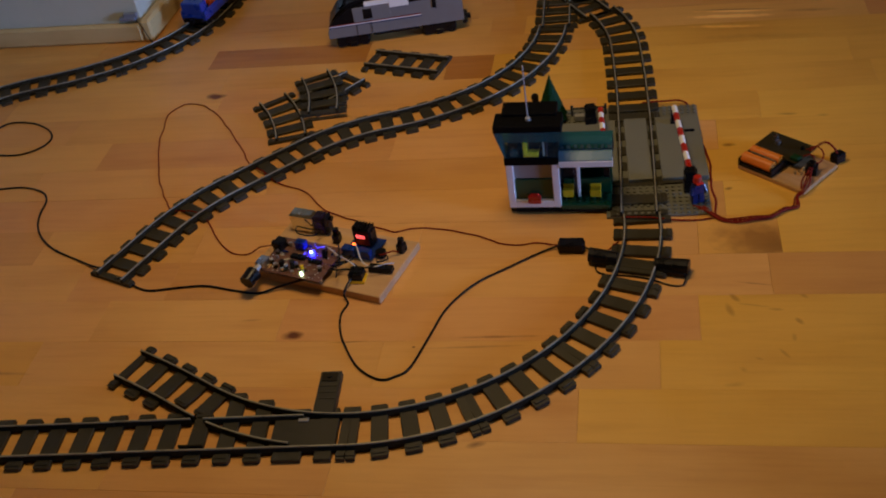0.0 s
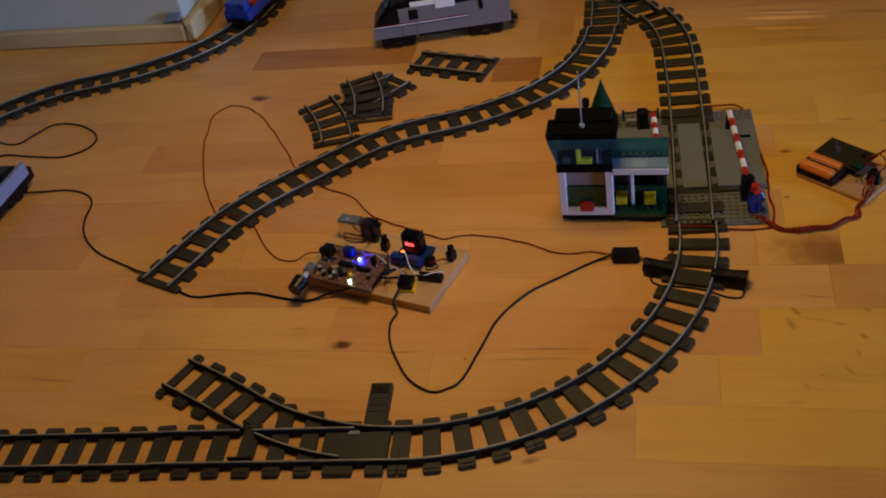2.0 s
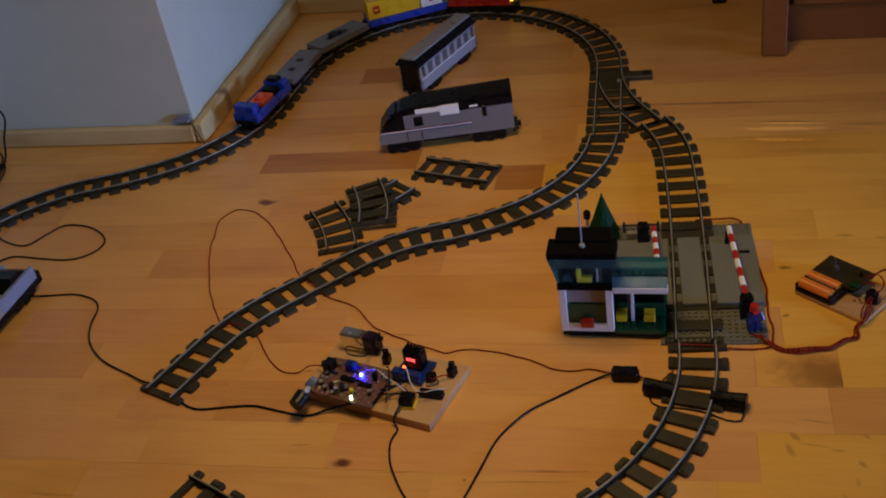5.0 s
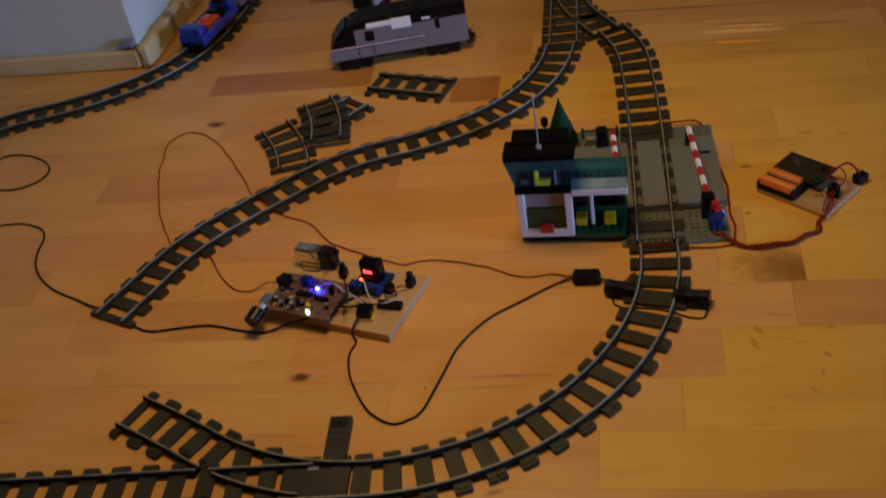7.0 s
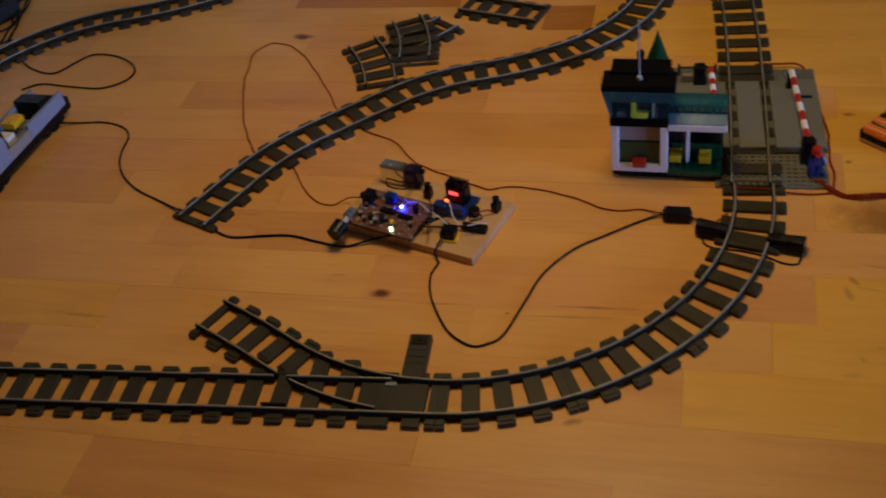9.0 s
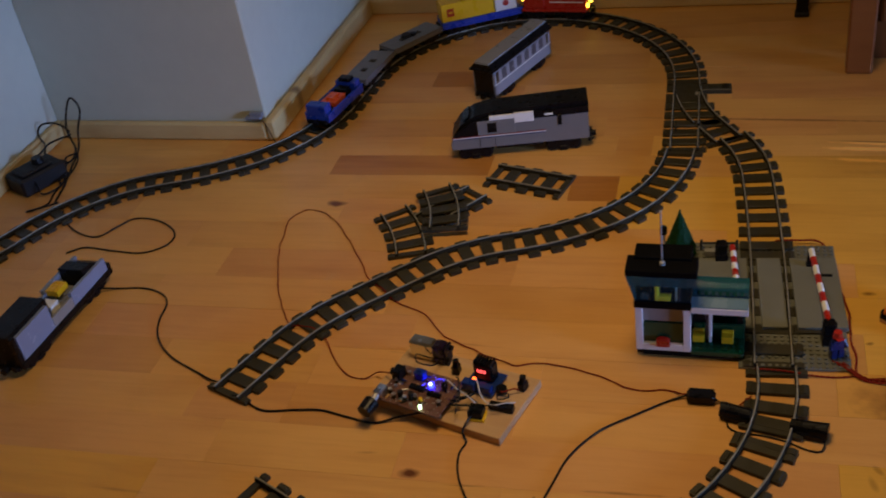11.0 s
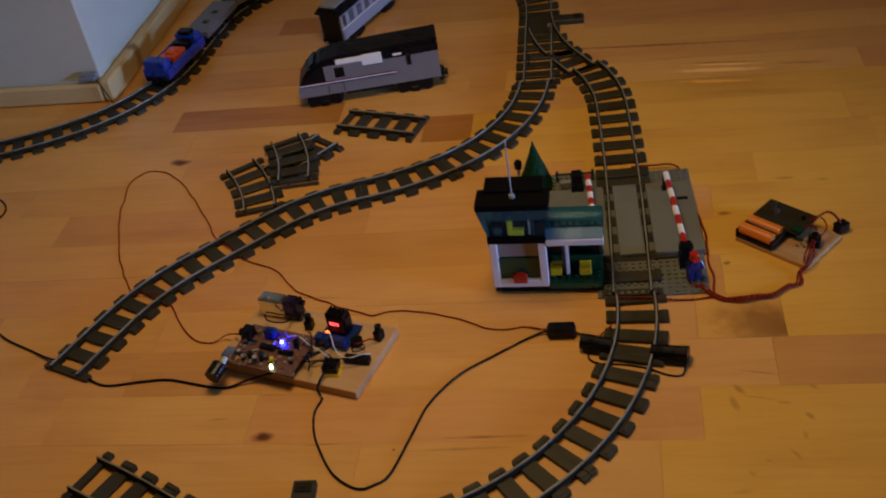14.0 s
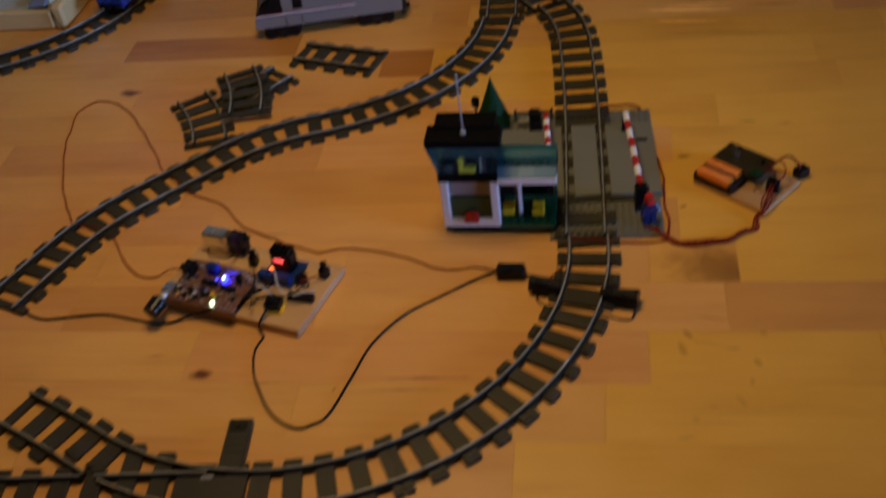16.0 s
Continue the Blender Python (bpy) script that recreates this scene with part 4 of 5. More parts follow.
express_locomotive(pose(-0.0265, 0.5450, 0, 0, 0, 6.5))
passenger_coach(pose(-0.0640, 0.8010, 0, 0, 0, 63.5))
half_built_locomotive(pose(-0.645, 0.095, 0, 0, 0, 82.0))

# ---- level crossing and signal house ----
PL = pose(0.2895, 0.1260, 0.0, 0, 0, -2.8)
PZ = 0.0032
base = thing("level_crossing", PL, "grey studded base plate of a toy level crossing", "toy level crossing")
part("plate", box(bm_new(), -0.004, 0.121, -0.123, 0.123, 0.0, PZ, 0.0006), PLATE, base)
part("plate", box(bm_new(), 0.006, 0.135, 0.008, 0.238, 0.0, PZ - 0.0003, 0.0006), PLATE, base, m=PL.inverted() @ pose(0.1650, 0.0270, 0, 0, 0, -5.5))
bm = studs(bm_new(), -0.113, 0.121, 0.084, 0.123, PZ)
studs(bm, 0.004, 0.121, -0.123, -0.062, PZ)
tagged(part("plate_studs", bm, PLATE, base), kind="stuff")
XR = PL.inverted() @ pose(0.3285, 0.1400, 0, 0, 0, -1.6)      # the rails' own axis across the plate
for nm, x0, x1, z1 in (("road_panel", -0.157, -0.0265, 0.0096), ("road_panel", -0.0150, 0.0150, 0.0100), ("road_panel", 0.0265, 0.0560, 0.0096), ("road_panel", 0.0565, 0.0835, 0.0096)):
    part(nm, box(bm_new(), x0, x1, -0.072, 0.070, PZ, z1, 0.0007), ROADGREY, base, m=XR)
bm = bm_new()
box(bm, -0.157, -0.0265, -0.078, -0.0725, PZ, 0.0064, 0.0005)
box(bm, 0.0265, 0.0560, -0.078, -0.0725, PZ, 0.0064, 0.0005)
part("road_ramp", bm, TRACK, base, m=XR)
for s in (0.303, 0.326, 0.515):
    put_sleeper(FULL, BRANCH, s, base, PL.inverted(), 0.0030)
part("hinge_bar", box(bm_new(), 0.100, 0.113, 0.046, 0.049, 0.0096, 0.0125, 0.0004), BLACK, base)


def striped_pole(parent, a, b, parts=8, r=0.0037):
    """A barrier arm, banded red and white."""
    a, b = Vector(a), Vector(b)
    arm = part("arm", rod(bm_new(), a, b, r * 0.7, 10), WHITE, parent)
    for k in range(parts):
        p, q = a + (b - a) * (k / parts), a + (b - a) * ((k + 1) / parts)
        part("band", rod(bm_new(), p, q, r, 12), WHITE if k % 2 else RED, arm)


def barrier(x, y, tip, label):
    ob = thing("crossing_barrier", pose(x, y, PZ), label, "toy barrier", "level crossing barriers")
    bm = box(bm_new(), -0.008, 0.008, -0.008, 0.008, 0.0, 0.016, 0.0008)
    box(bm, -0.0065, 0.0065, -0.0072, 0.0072, 0.016, 0.031, 0.0008)
    studs(bm, -0.008, 0.008, -0.008, 0.008, 0.016)
    post = part("post", bm, BLACK, ob)
    part("pivot", rod(bm_new(), (-0.008, 0, 0.027), (0.008, 0, 0.027), 0.004, 12), BLACK, post)
    s = 1 if tip[1] > 0 else -1
    striped_pole(ob, (tip[0] * (0.1 if s > 0 else 1.0), s * 0.004, 0.0275), tip)
    return ob


barrier(0.3845, 0.0470, (-0.003, 0.148, 0.0285), "black barrier post with a red and white lowered arm")
rest_ = thing("arm_rest", pose(0.3810, 0.1930, 0.0096), "small black post holding the lowered barrier tip", "toy barrier")
part("post", box(box(bm_new(), -0.0040, 0.0040, -0.0030, 0.0030, 0.0, 0.0215, 0.0006), -0.0050, 0.0050, -0.0045, 0.0045, 0.0, 0.0032, 0.0005), BLACK, rest_)
barrier(0.2715, 0.2120, (0.0135, -0.110, 0.0285), "black barrier post with a lowered red-white arm beside the house")

# toy figure: one plain shape
bm = bm_new()
for s in (-1, 1):
    box(bm, s * 0.0041 - 0.0037, s * 0.0041 + 0.0037, -0.004, 0.004, 0.0, 0.0125, 0.0006, mat=0)
side_m = Matrix.Translation((0, 0, 0.0135))
prism(bm, [(-0.0078, 0.0), (0.0078, 0.0), (0.0056, 0.013), (-0.0056, 0.013)], -0.004, 0.004, side_m @ TURN_UP, mat=0)
for s in (-1, 1):
    rod(bm, (s * 0.0066, 0, 0.0255), (s * 0.0100, -0.004, 0.0150), 0.0022, 8, mat=0)
rod(bm, (0, 0, 0.0265), (0, 0, 0.0330), 0.0048, 14, mat=1)
rod(bm, (0, 0, 0.0295), (0, 0, 0.0370), 0.0058, 14, 0.0048, mat=2)
box(bm, -0.0045, 0.0045, -0.0085, -0.003, 0.0295, 0.0308, 0.0005, mat=2)
fig = part("toy_figure", bm, (NAVY, BLACK, RED), m=pose(0.3895, 0.0200, PZ + 0.0017, 0, 0, 20))
tagged(fig, "small plain toy figure in blue with a red cap", "toy figure")

# signal house
HS = pose(0.1622, 0.0283, PZ, 0, 0, -6.0)
house = thing("signal_house", HS, "white, green and black toy signal house with teal windows", "toy house")
part("foundation", box(box(bm_new(), 0.001, 0.124, 0.001, 0.066, 0.0, 0.0064, 0.0006), 0.008, 0.122, -0.001, 0.004, 0.0, 0.0032, 0.0005), BLACK, house)
front = part("front_frame", box(box(box(bm_new(), 0.0, 0.0085, 0.0, 0.009, 0.0064, 0.070, 0.0006), 0.0555, 0.064, 0.0, 0.009, 0.0064, 0.070, 0.0006), 0.0085, 0.0555, 0.0, 0.009, 0.0064, 0.0165, 0.0006), WHITE, house, "white framed front wall")
part("side_wall", box(bm_new(), 0.0, 0.0075, 0.0092, 0.060, 0.0064, 0.070, 0.0005), WHITE, house)
# added pale panel that stands in for the lit back of the room
part("window_blind", box(bm_new(), 0.0087, 0.0553, 0.0062, 0.0078, 0.047, 0.0695, 0.0003), GREY, house, "pale grey panel above the green one")
part("room_back", box(bm_new(), 0.0077, 0.0635, 0.050, 0.058, 0.0064, 0.070, 0.0005), PALE, house)
part("counter", box(studs(bm_new(), 0.009, 0.055, 0.014, 0.022, 0.040), 0.0088, 0.0552, 0.0135, 0.0225, 0.0064, 0.040, 0.0005), GREEN, house, "green panel inside the window")
part("window_panel", box(bm_new(), 0.0086, 0.0554, 0.0045, 0.0060, 0.0166, 0.046, 0.0003), GREEN, house)
part("flower_box", box(box(bm_new(), 0.0240, 0.0400, -0.0030, 0.0040, 0.0135, 0.0245, 0.0012), 0.0265, 0.0375, -0.0028, 0.0038, 0.0240, 0.0262, 0.0008), RED, house, "red block on the sill")
# upper storey
part("upper_floor", box(bm_new(), -0.001, 0.065, -0.0005, 0.061, 0.070, 0.080, 0.0006), ROOF_BLACK, house)
part("upper_core", box(bm_new(), 0.006, 0.058, 0.024, 0.040, 0.080, 0.118, 0.0006), ROOF_BLACK, house)


def bay(bm, x0, x1, y0, y1, z0, z1, flare, t=0.0014, sides=(1,)):
    """A flared window band: front and two ends leaning outwards."""
    lo = [(x0, y1), (x0, y0), (x1, y0), (x1, y1)]
    hi = [(x0 - flare, y1), (x0 - flare, y0 - flare), (x1 + flare, y0 - flare), (x1 + flare, y1)]
    for k in sides:
        (ax, ay), (bx, by), (cx, cy), (dx, dy) = lo[k], lo[k + 1], hi[k + 1], hi[k]
        n = Vector((by - ay, -(bx - ax), 0)).normalized() * -t
        q = [Vector((ax, ay, z0)), Vector((bx, by, z0)), Vector((cx, cy, z1)), Vector((dx, dy, z1))]
        o = [bm.verts.new(v) for v in q] + [bm.verts.new(v + n) for v in q]
        for f in ((0, 1, 2, 3), (7, 6, 5, 4), (0, 4, 5, 1), (1, 5, 6, 2), (2, 6, 7, 3), (3, 7, 4, 0)):
            bm.faces.new([o[i] for i in f])
    return bm


win = part("bay_window", bay(bm_new(), 0.0005, 0.0635, 0.001, 0.020, 0.080, 0.122, 0.0085), PANE, house, "leaning see-through teal window band")
win.visible_shadow = False
part("window_rim", bay(bm_new(), -0.0050, 0.0690, -0.0047, 0.020, 0.1060, 0.1219, 0.0033), RIM, win, "teal upper rim").visible_shadow = False
for k in (0, 2):
    part("end_pane", bay(bm_new(), 0.0003, 0.0637, 0.0010, 0.022, 0.080, 0.122, 0.0085, sides=(k,)), TEAL, win, "smoky teal end pane").visible_shadow = False
part("upper_chair", box(box(bm_new(), 0.025, 0.041, 0.002, 0.017, 0.080, 0.0875, 0.0008), 0.023, 0.028, 0.002, 0.017, 0.080, 0.1020, 0.0008), YELLOW, house, "yellow chair behind the upper window")
part("console", box(box(bm_new(), 0.030, 0.044, 0.006, 0.0225, 0.0890, 0.1050, 0.0006), 0.006, 0.018, 0.008, 0.0225, 0.080, 0.1, 0.0006), ROOF_BLACK, house)
part("mast_post", rod(bm_new(), (0.0505, 0.005, 0.080), (0.0505, 0.005, 0.118), 0.002, 8), PURPLE, house)
roof = part("roof", box(bm_new(), -0.0085, 0.0720, -0.0098, 0.0215, 0.122, 0.1315, 0.0012), ROOF_BLACK, house)
part("roof_ridge", box(bm_new(), -0.0005, 0.0645, 0.0120, 0.0400, 0.1180, 0.1350, 0.0008), ROOF_BLACK, roof)
bm = rod(bm_new(), (0.0325, 0.004, 0.1300), (0.0325, 0.004, 0.1350), 0.0032, 10)
rod(bm, (0.0325, 0.004, 0.134), (0.0318, 0.006, 0.202), 0.0009, 8)
ball(bm, (0.0318, 0.006, 0.202), 0.0014)
part("antenna", bm, PALE, roof, "thin grey antenna")
# waiting shelter beside it
part("shelter_floor", box(studs(bm_new(), 0.066, 0.124, 0.002, 0.026, 0.0096), 0.0645, 0.1245, -0.0005, 0.066, 0.0034, 0.0096, 0.0005), GREEN, house, "green studded shelter floor")
part("shelter_back", box(bm_new(), 0.0645, 0.1245, 0.046, 0.054, 0.0098, 0.058, 0.0005), GREEN, house)
part("shelter_front", box(bm_new(), 0.0660, 0.1240, 0.0265, 0.0300, 0.0098, 0.0300, 0.0005), GREEN, house)
part("white_post", box(bm_new(), 0.0835, 0.0875, 0.0160, 0.0200, 0.0098, 0.0658, 0.0005), WHITE, house)
part("purple_post", rod(bm_new(), (0.0815, 0.018, 0.0098), (0.0815, 0.018, 0.0658), 0.0016, 8), PURPLE, house)
part("dark_post", box(bm_new(), 0.1150, 0.1225, 0.030, 0.044, 0.0098, 0.0658, 0.0005), BLACK, house)
part("dark_door", box(bm_new(), 0.0650, 0.0800, 0.0310, 0.0440, 0.0098, 0.0640, 0.0005), BLACK, house)
for x in (0.0680, 0.1015):
    part("bench_seat", box(box(bm_new(), x - 0.0030, x + 0.0105, 0.0130, 0.0230, 0.0115, 0.0215, 0.0008), x - 0.0030, x + 0.0105, 0.0222, 0.0250, 0.0200, 0.0250, 0.0008), YELLOW, house, "yellow seat")
part("beam", box(bm_new(), 0.0642, 0.1285, -0.0008, 0.0085, 0.0660, 0.0745, 0.0006), WHITE, house)
part("eave", prism(bm_new(), [(0.0, 0.0746), (0.0, 0.0760), (0.0085, 0.0825), (0.0120, 0.0825), (0.0120, 0.0746)], 0.0645, 0.1280, LENGTHWISE), EAVE, house)
part("glass_roof", prism(bm_new(), [(0.0122, 0.0790), (0.0122, 0.0840), (0.0190, 0.0905), (0.0270, 0.0935), (0.0360, 0.0935), (0.0360, 0.0910), (0.0270, 0.0910), (0.0205, 0.0880), (0.0145, 0.0790)], 0.0645, 0.1280, LENGTHWISE), TEAL, house, "curved see-through teal roof").visible_shadow = False
bm = bm_new()
for k in range(8):
    x = 0.0685 + 0.008 * k
    rod(bm, (x, 0.0140, 0.0858), (x, 0.0124, 0.0876), 0.0024, 10)
part("roof_studs", box(bm, 0.0648, 0.1277, 0.0121, 0.0140, 0.0824, 0.0846), DARK_TEAL, house, "row of dark studs under the clear roof")
part("wall_board", box(bm_new(), 0.0465, 0.0490, 0.004, 0.014, 0.080, 0.1030, 0.0005), WIRE_GREY, house, "pale board behind the upper window")
part("blue_bricks", box(studs(bm_new(), 0.0070, 0.0150, 0.0040, 0.0080, 0.0880), 0.0065, 0.0155, 0.0035, 0.0085, 0.080, 0.0880, 0.0005), DARK_TEAL, house)
part("shelter_ceiling", box(studs(bm_new(), 0.0655, 0.1275, 0.0190, 0.0350, 0.0820), 0.0648, 0.1278, 0.0150, 0.0440, 0.0660, 0.0820, 0.0005), ROOF_BLACK, house)

# little pine and lamp behind the house
tree = thing("toy_tree", pose(0.2190, 0.2330, PZ), "dark green moulded toy pine on the base plate", "toy tree")
part("trunk", rod(bm_new(), (0, 0, 0.0), (0, 0, 0.010), 0.0042, 10), LEAF, tree)
bm, rng = bm_new(), random.Random(3)
for k in range(7):
    z0, z1 = 0.006 + 0.0085 * k, 0.006 + 0.0085 * k + 0.0145
    r0, r1 = 0.0215 * (1 - k / 7.4), 0.0215 * (1 - (k + 1.45) / 7.6)
    n = 16
    lo, hi = [], []
    for i in range(n):
        a = 2 * math.pi * (i + 0.5 * (k % 2)) / n
        f = (1.10 if i % 2 else 0.90) * rng.uniform(0.96, 1.04)
        lo.append(bm.verts.new((r0 * f * math.cos(a), r0 * f * math.sin(a), z0 - (0.0012 if i % 2 else 0))))
        hi.append(bm.verts.new((max(r1, 0.0006) * math.cos(a), max(r1, 0.0006) * math.sin(a), z1)))
    bm.faces.new(lo[::-1])
    bm.faces.new(hi)
    for i in range(n):
        bm.faces.new((lo[i], lo[(i + 1) % n], hi[(i + 1) % n], hi[i]))
part("crown", bm, LEAF, tree)
lamp = thing("toy_lamp", pose(0.1975, 0.2420, PZ), "small black and white toy lamp post beside the pine", "toy lamp")
part("post", rod(rod(bm_new(), (0, 0, 0), (0, 0, 0.004), 0.0062, 12), (0, 0, 0.004), (0, 0, 0.030), 0.0022, 8), WHITE, lamp)
part("lamp_head", rod(ball(bm_new(), (0, 0, 0.034), 0.0056), (0, 0, 0.027), (0, 0, 0.031), 0.005, 10), BLACK, lamp)
fence = thing("toy_fence", PL @ pose(-0.020, 0.112, PZ), "low dark toy rail standing on the base plate", "toy fence")
part("bar", box(bm_new(), -0.030, 0.020, -0.0012, 0.0012, 0.010, 0.0126, 0.0004), TRACK, fence)
for x in (-0.028, 0.0, 0.018):
    part("stake", rod(bm_new(), (x, 0, 0), (x, 0, 0.016), 0.0018, 8), TRACK, fence)
part("box", box(bm_new(), -0.024, -0.008, -0.018, -0.010, 0.0017, 0.010, 0.0006), GREY, fence)

# ---- control board on a plank ----
BD = pose(-0.051, -0.0410, 0.0, 0, 0, -21.8)
BT = 0.0105
tagged(part("wooden_board", box(bm_new(), -0.0900, 0.0910, -0.0555, 0.0500, 0.0, BT, 0.0008), PLANK, m=BD), "sawn pine board carrying hand-made electronics", "wooden board")
pcb = thing("circuit_board", BD @ pose(-0.028, -0.031, BT, 0, 0, 0), "hand-soldered brown circuit board with lit blue and white lamps", "circuit board", "circuit boards")
part("board", box(bm_new(), -0.043, 0.043, -0.031, 0.033, 0.009, 0.0106, 0.0003), PCB, pcb)
for x in (-0.038, 0.038):
    for y in (-0.020, 0.028):
        part("spacer", rod(bm_new(), (x, y, 0.0), (x, y, 0.009), 0.0022, 8), SOLDER, pcb)
Z = 0.0106


def round_led(parent, x, y, glow, z=Z, h=0.008, r=0.0025, label=""):
    bm = rod(bm_new(), (x, y, z), (x, y, z + h - r), r, 12)
    ball(bm, (x, y, z + h - r), r)
    return part("lamp", bm, glow, parent, label)


blue_led = round_led(pcb, 0.010, 0.011, LED_BLUE, h=0.0068, r=0.0030, label="bright blue glowing lamp")
part("lamp_core", ball(bm_new(), (0.010, 0.0100, Z + 0.0054), 0.0020), LED_CORE, blue_led, "white-hot core")
round_led(pcb, 0.017, -0.026, LED_WHITE, h=0.006, r=0.0019, label="white-green glowing lamp")
part("blue_part", box(box(bm_new(), -0.016, -0.003, 0.014, 0.024, Z, Z + 0.012, 0.0008), -0.013, -0.006, 0.0165, 0.0215, Z + 0.012, Z + 0.014, 0.0005), TERMINAL, pcb)
part("chip", box(bm_new(), -0.014, 0.006, -0.002, 0.005, Z, Z + 0.004, 0.0004), BLACK, pcb)
part("chip", box(bm_new(), 0.012, 0.030, -0.004, 0.002, Z, Z + 0.004, 0.0004), BLACK, pcb)
for x, y, mat, h, r in ((-0.015, -0.018, RUBBER, 0.009, 0.0034), (-0.001, -0.016, RUBBER, 0.010, 0.0034), (0.012, -0.016, YELLOW, 0.006, 0.0024), (-0.026, 0.020, SOLDER, 0.005, 0.0024), (-0.030, -0.006, SOLDER, 0.004, 0.0022), (0.004, -0.026, SOLDER, 0.004, 0.0022), (-0.010, -0.025, CASE, 0.005, 0.0026), (0.027, 0.012, BLACK, 0.009, 0.003)):
    bm = rod(bm_new(), (x, y, Z), (x, y, Z + h), r, 12)
    rod(bm, (x, y, Z + h), (x, y, Z + h + 0.0003), r * 0.8, 12)
    part("capacitor", bm, mat, pcb)
for x, y, h in ((-0.030, -0.017, 0.008), (-0.022, -0.022, 0.007), (-0.007, -0.021, 0.008), (0.003, -0.014, 0.007), (-0.034, 0.002, 0.006), (0.034, -0.012, 0.007), (0.022, 0.022, 0.006)):
    stem = part("transistor", rod(bm_new(), (x, y, Z), (x, y, Z + h - 0.002), 0.0026, 10), PCB_DARK, pcb)
    part("metal_top", rod(bm_new(), (x, y, Z + h - 0.002), (x, y, Z + h), 0.0024, 10), PALE if h > 0.0075 else SOLDER, stem)
rng = random.Random(8)
for k in range(16):
    x, y = rng.uniform(-0.038, 0.038), rng.uniform(-0.027, 0.029)
    a = rng.choice((0, 90, 0, 35))
    mm = pose(x, y, Z + 0.0016, 0, 0, a)
    bm = bm_new()
    rod(bm, mm @ Vector((-0.0032, 0, 0)), mm @ Vector((0.0032, 0, 0)), 0.0012, 8)
    rod(bm, mm @ Vector((-0.0058, 0, 0)), mm @ Vector((0.0058, 0, 0)), 0.0003, 5)
    part("resistor", bm, rng.choice((PLANK, SOLDER, TERMINAL, PCB_DARK)), pcb)
bm = bm_new()
for k in range(110):
    x, y = rng.uniform(-0.040, 0.040), rng.uniform(-0.029, 0.031)
    ball(bm, (x, y, Z + 0.0002), rng.uniform(0.0006, 0.0012), seg=6)
tagged(part("solder_joints", bm, SOLDER, pcb), kind="stuff")
jack = part("jack", box(rod(bm_new(), (-0.046, 0.012, Z + 0.006), (-0.037, 0.012, Z + 0.006), 0.0045, 12), -0.042, -0.030, 0.004, 0.020, Z, Z + 0.013, 0.001), BLACK, pcb)
pot = part("potentiometer", rod(box(bm_new(), -0.046, -0.034, -0.030, -0.014, Z, Z + 0.009, 0.001), (-0.040, -0.030, Z + 0.005), (-0.0405, -0.046, Z + 0.003), 0.0042, 14), SOLDER, pcb, "bare metal rotary control")
bm = rod(bm_new(), (-0.0405, -0.041, Z + 0.0035), (-0.0412, -0.058, Z + 0.0012), 0.0096, 20, 0.0088)
for k in range(12):
    a = 2 * math.pi * k / 12
    rod(bm, (-0.0405 + 0.0086 * math.cos(a), -0.0415, Z + 0.0034 + 0.0086 * math.sin(a)), (-0.0412 + 0.0077 * math.cos(a), -0.0575, Z + 0.0013 + 0.0077 * math.sin(a)), 0.0011, 5)
part("control_knob", bm, BLACK, pot, "fluted black knob")

bat = thing("nine_volt_battery", BD @ pose(-0.0525, 0.0365, BT, 0, 0, 2), "silver block battery with dark sleeve lying on the board", "battery", "batteries")
part("case", box(bm_new(), -0.027, 0.006, -0.0088, 0.0088, 0.0, 0.0262, 0.0026), CASE, bat, "bare silver metal case")
part("sleeve", box(bm_new(), 0.006, 0.0215, -0.0091, 0.0091, -0.0, 0.0266, 0.0026), PURPLE, bat)
part("clip", box(rod(rod(bm_new(), (0.0245, -0.0045, 0.007), (0.0285, -0.0045, 0.007), 0.0035, 10), (0.0245, 0.0045, 0.019), (0.0285, 0.0045, 0.019), 0.0035, 10), 0.0216, 0.0250, -0.0088, 0.0088, 0.001, 0.0255, 0.0008), BLACK, bat)

meter = thing("voltage_display", BD @ pose(0.0305, 0.0165, BT, 0, 0, 0), "blue terminal module with a black-framed glowing red display", "digital meter")
part("module_board", box(bm_new(), -0.019, 0.022, -0.019, 0.022, 0.003, 0.0046, 0.0003), TERMINAL, meter)
part("stand_off", box(bm_new(), -0.016, 0.018, -0.014, 0.018, 0.0, 0.003), BLACK, meter)
part("terminal_block", box(bm_new(), -0.018, 0.000, -0.020, -0.009, 0.0046, 0.0150, 0.0008), TERMINAL, meter)
part("terminal_block", box(bm_new(), 0.004, 0.020, -0.018, -0.009, 0.0046, 0.0145, 0.0008), TERMINAL, meter)
bm = box(bm_new(), -0.013, 0.013, 0.002, 0.018, 0.0046, 0.0285, 0.0020)
sink = part("heat_sink", bm, BLACK, meter, "finned black heat sink")
for k in range(6):
    part("fin", box(bm_new(), -0.0115 + k * 0.0042, -0.0097 + k * 0.0042, 0.0022, 0.0178, 0.0280, 0.0318, 0.0004), BLACK, sink)
face = part("display", box(bm_new(), -0.0075, 0.0110, -0.0002, 0.0019, 0.0090, 0.0262, 0.0004), DIGIT_FACE, meter, "dim red display face")
SEG = {"top": (-0.0017, 0.0017, 0.0082, 0.0090), "mid": (-0.0017, 0.0017, 0.0041, 0.0049), "low": (-0.0017, 0.0017, 0.0, 0.0008), "ul": (-0.0024, -0.0016, 0.0047, 0.0086), "ur": (0.0016, 0.0024, 0.0047, 0.0086), "ll": (-0.0024, -0.0016, 0.0004, 0.0043), "lr": (0.0016, 0.0024, 0.0004, 0.0043)}
bm = bm_new()
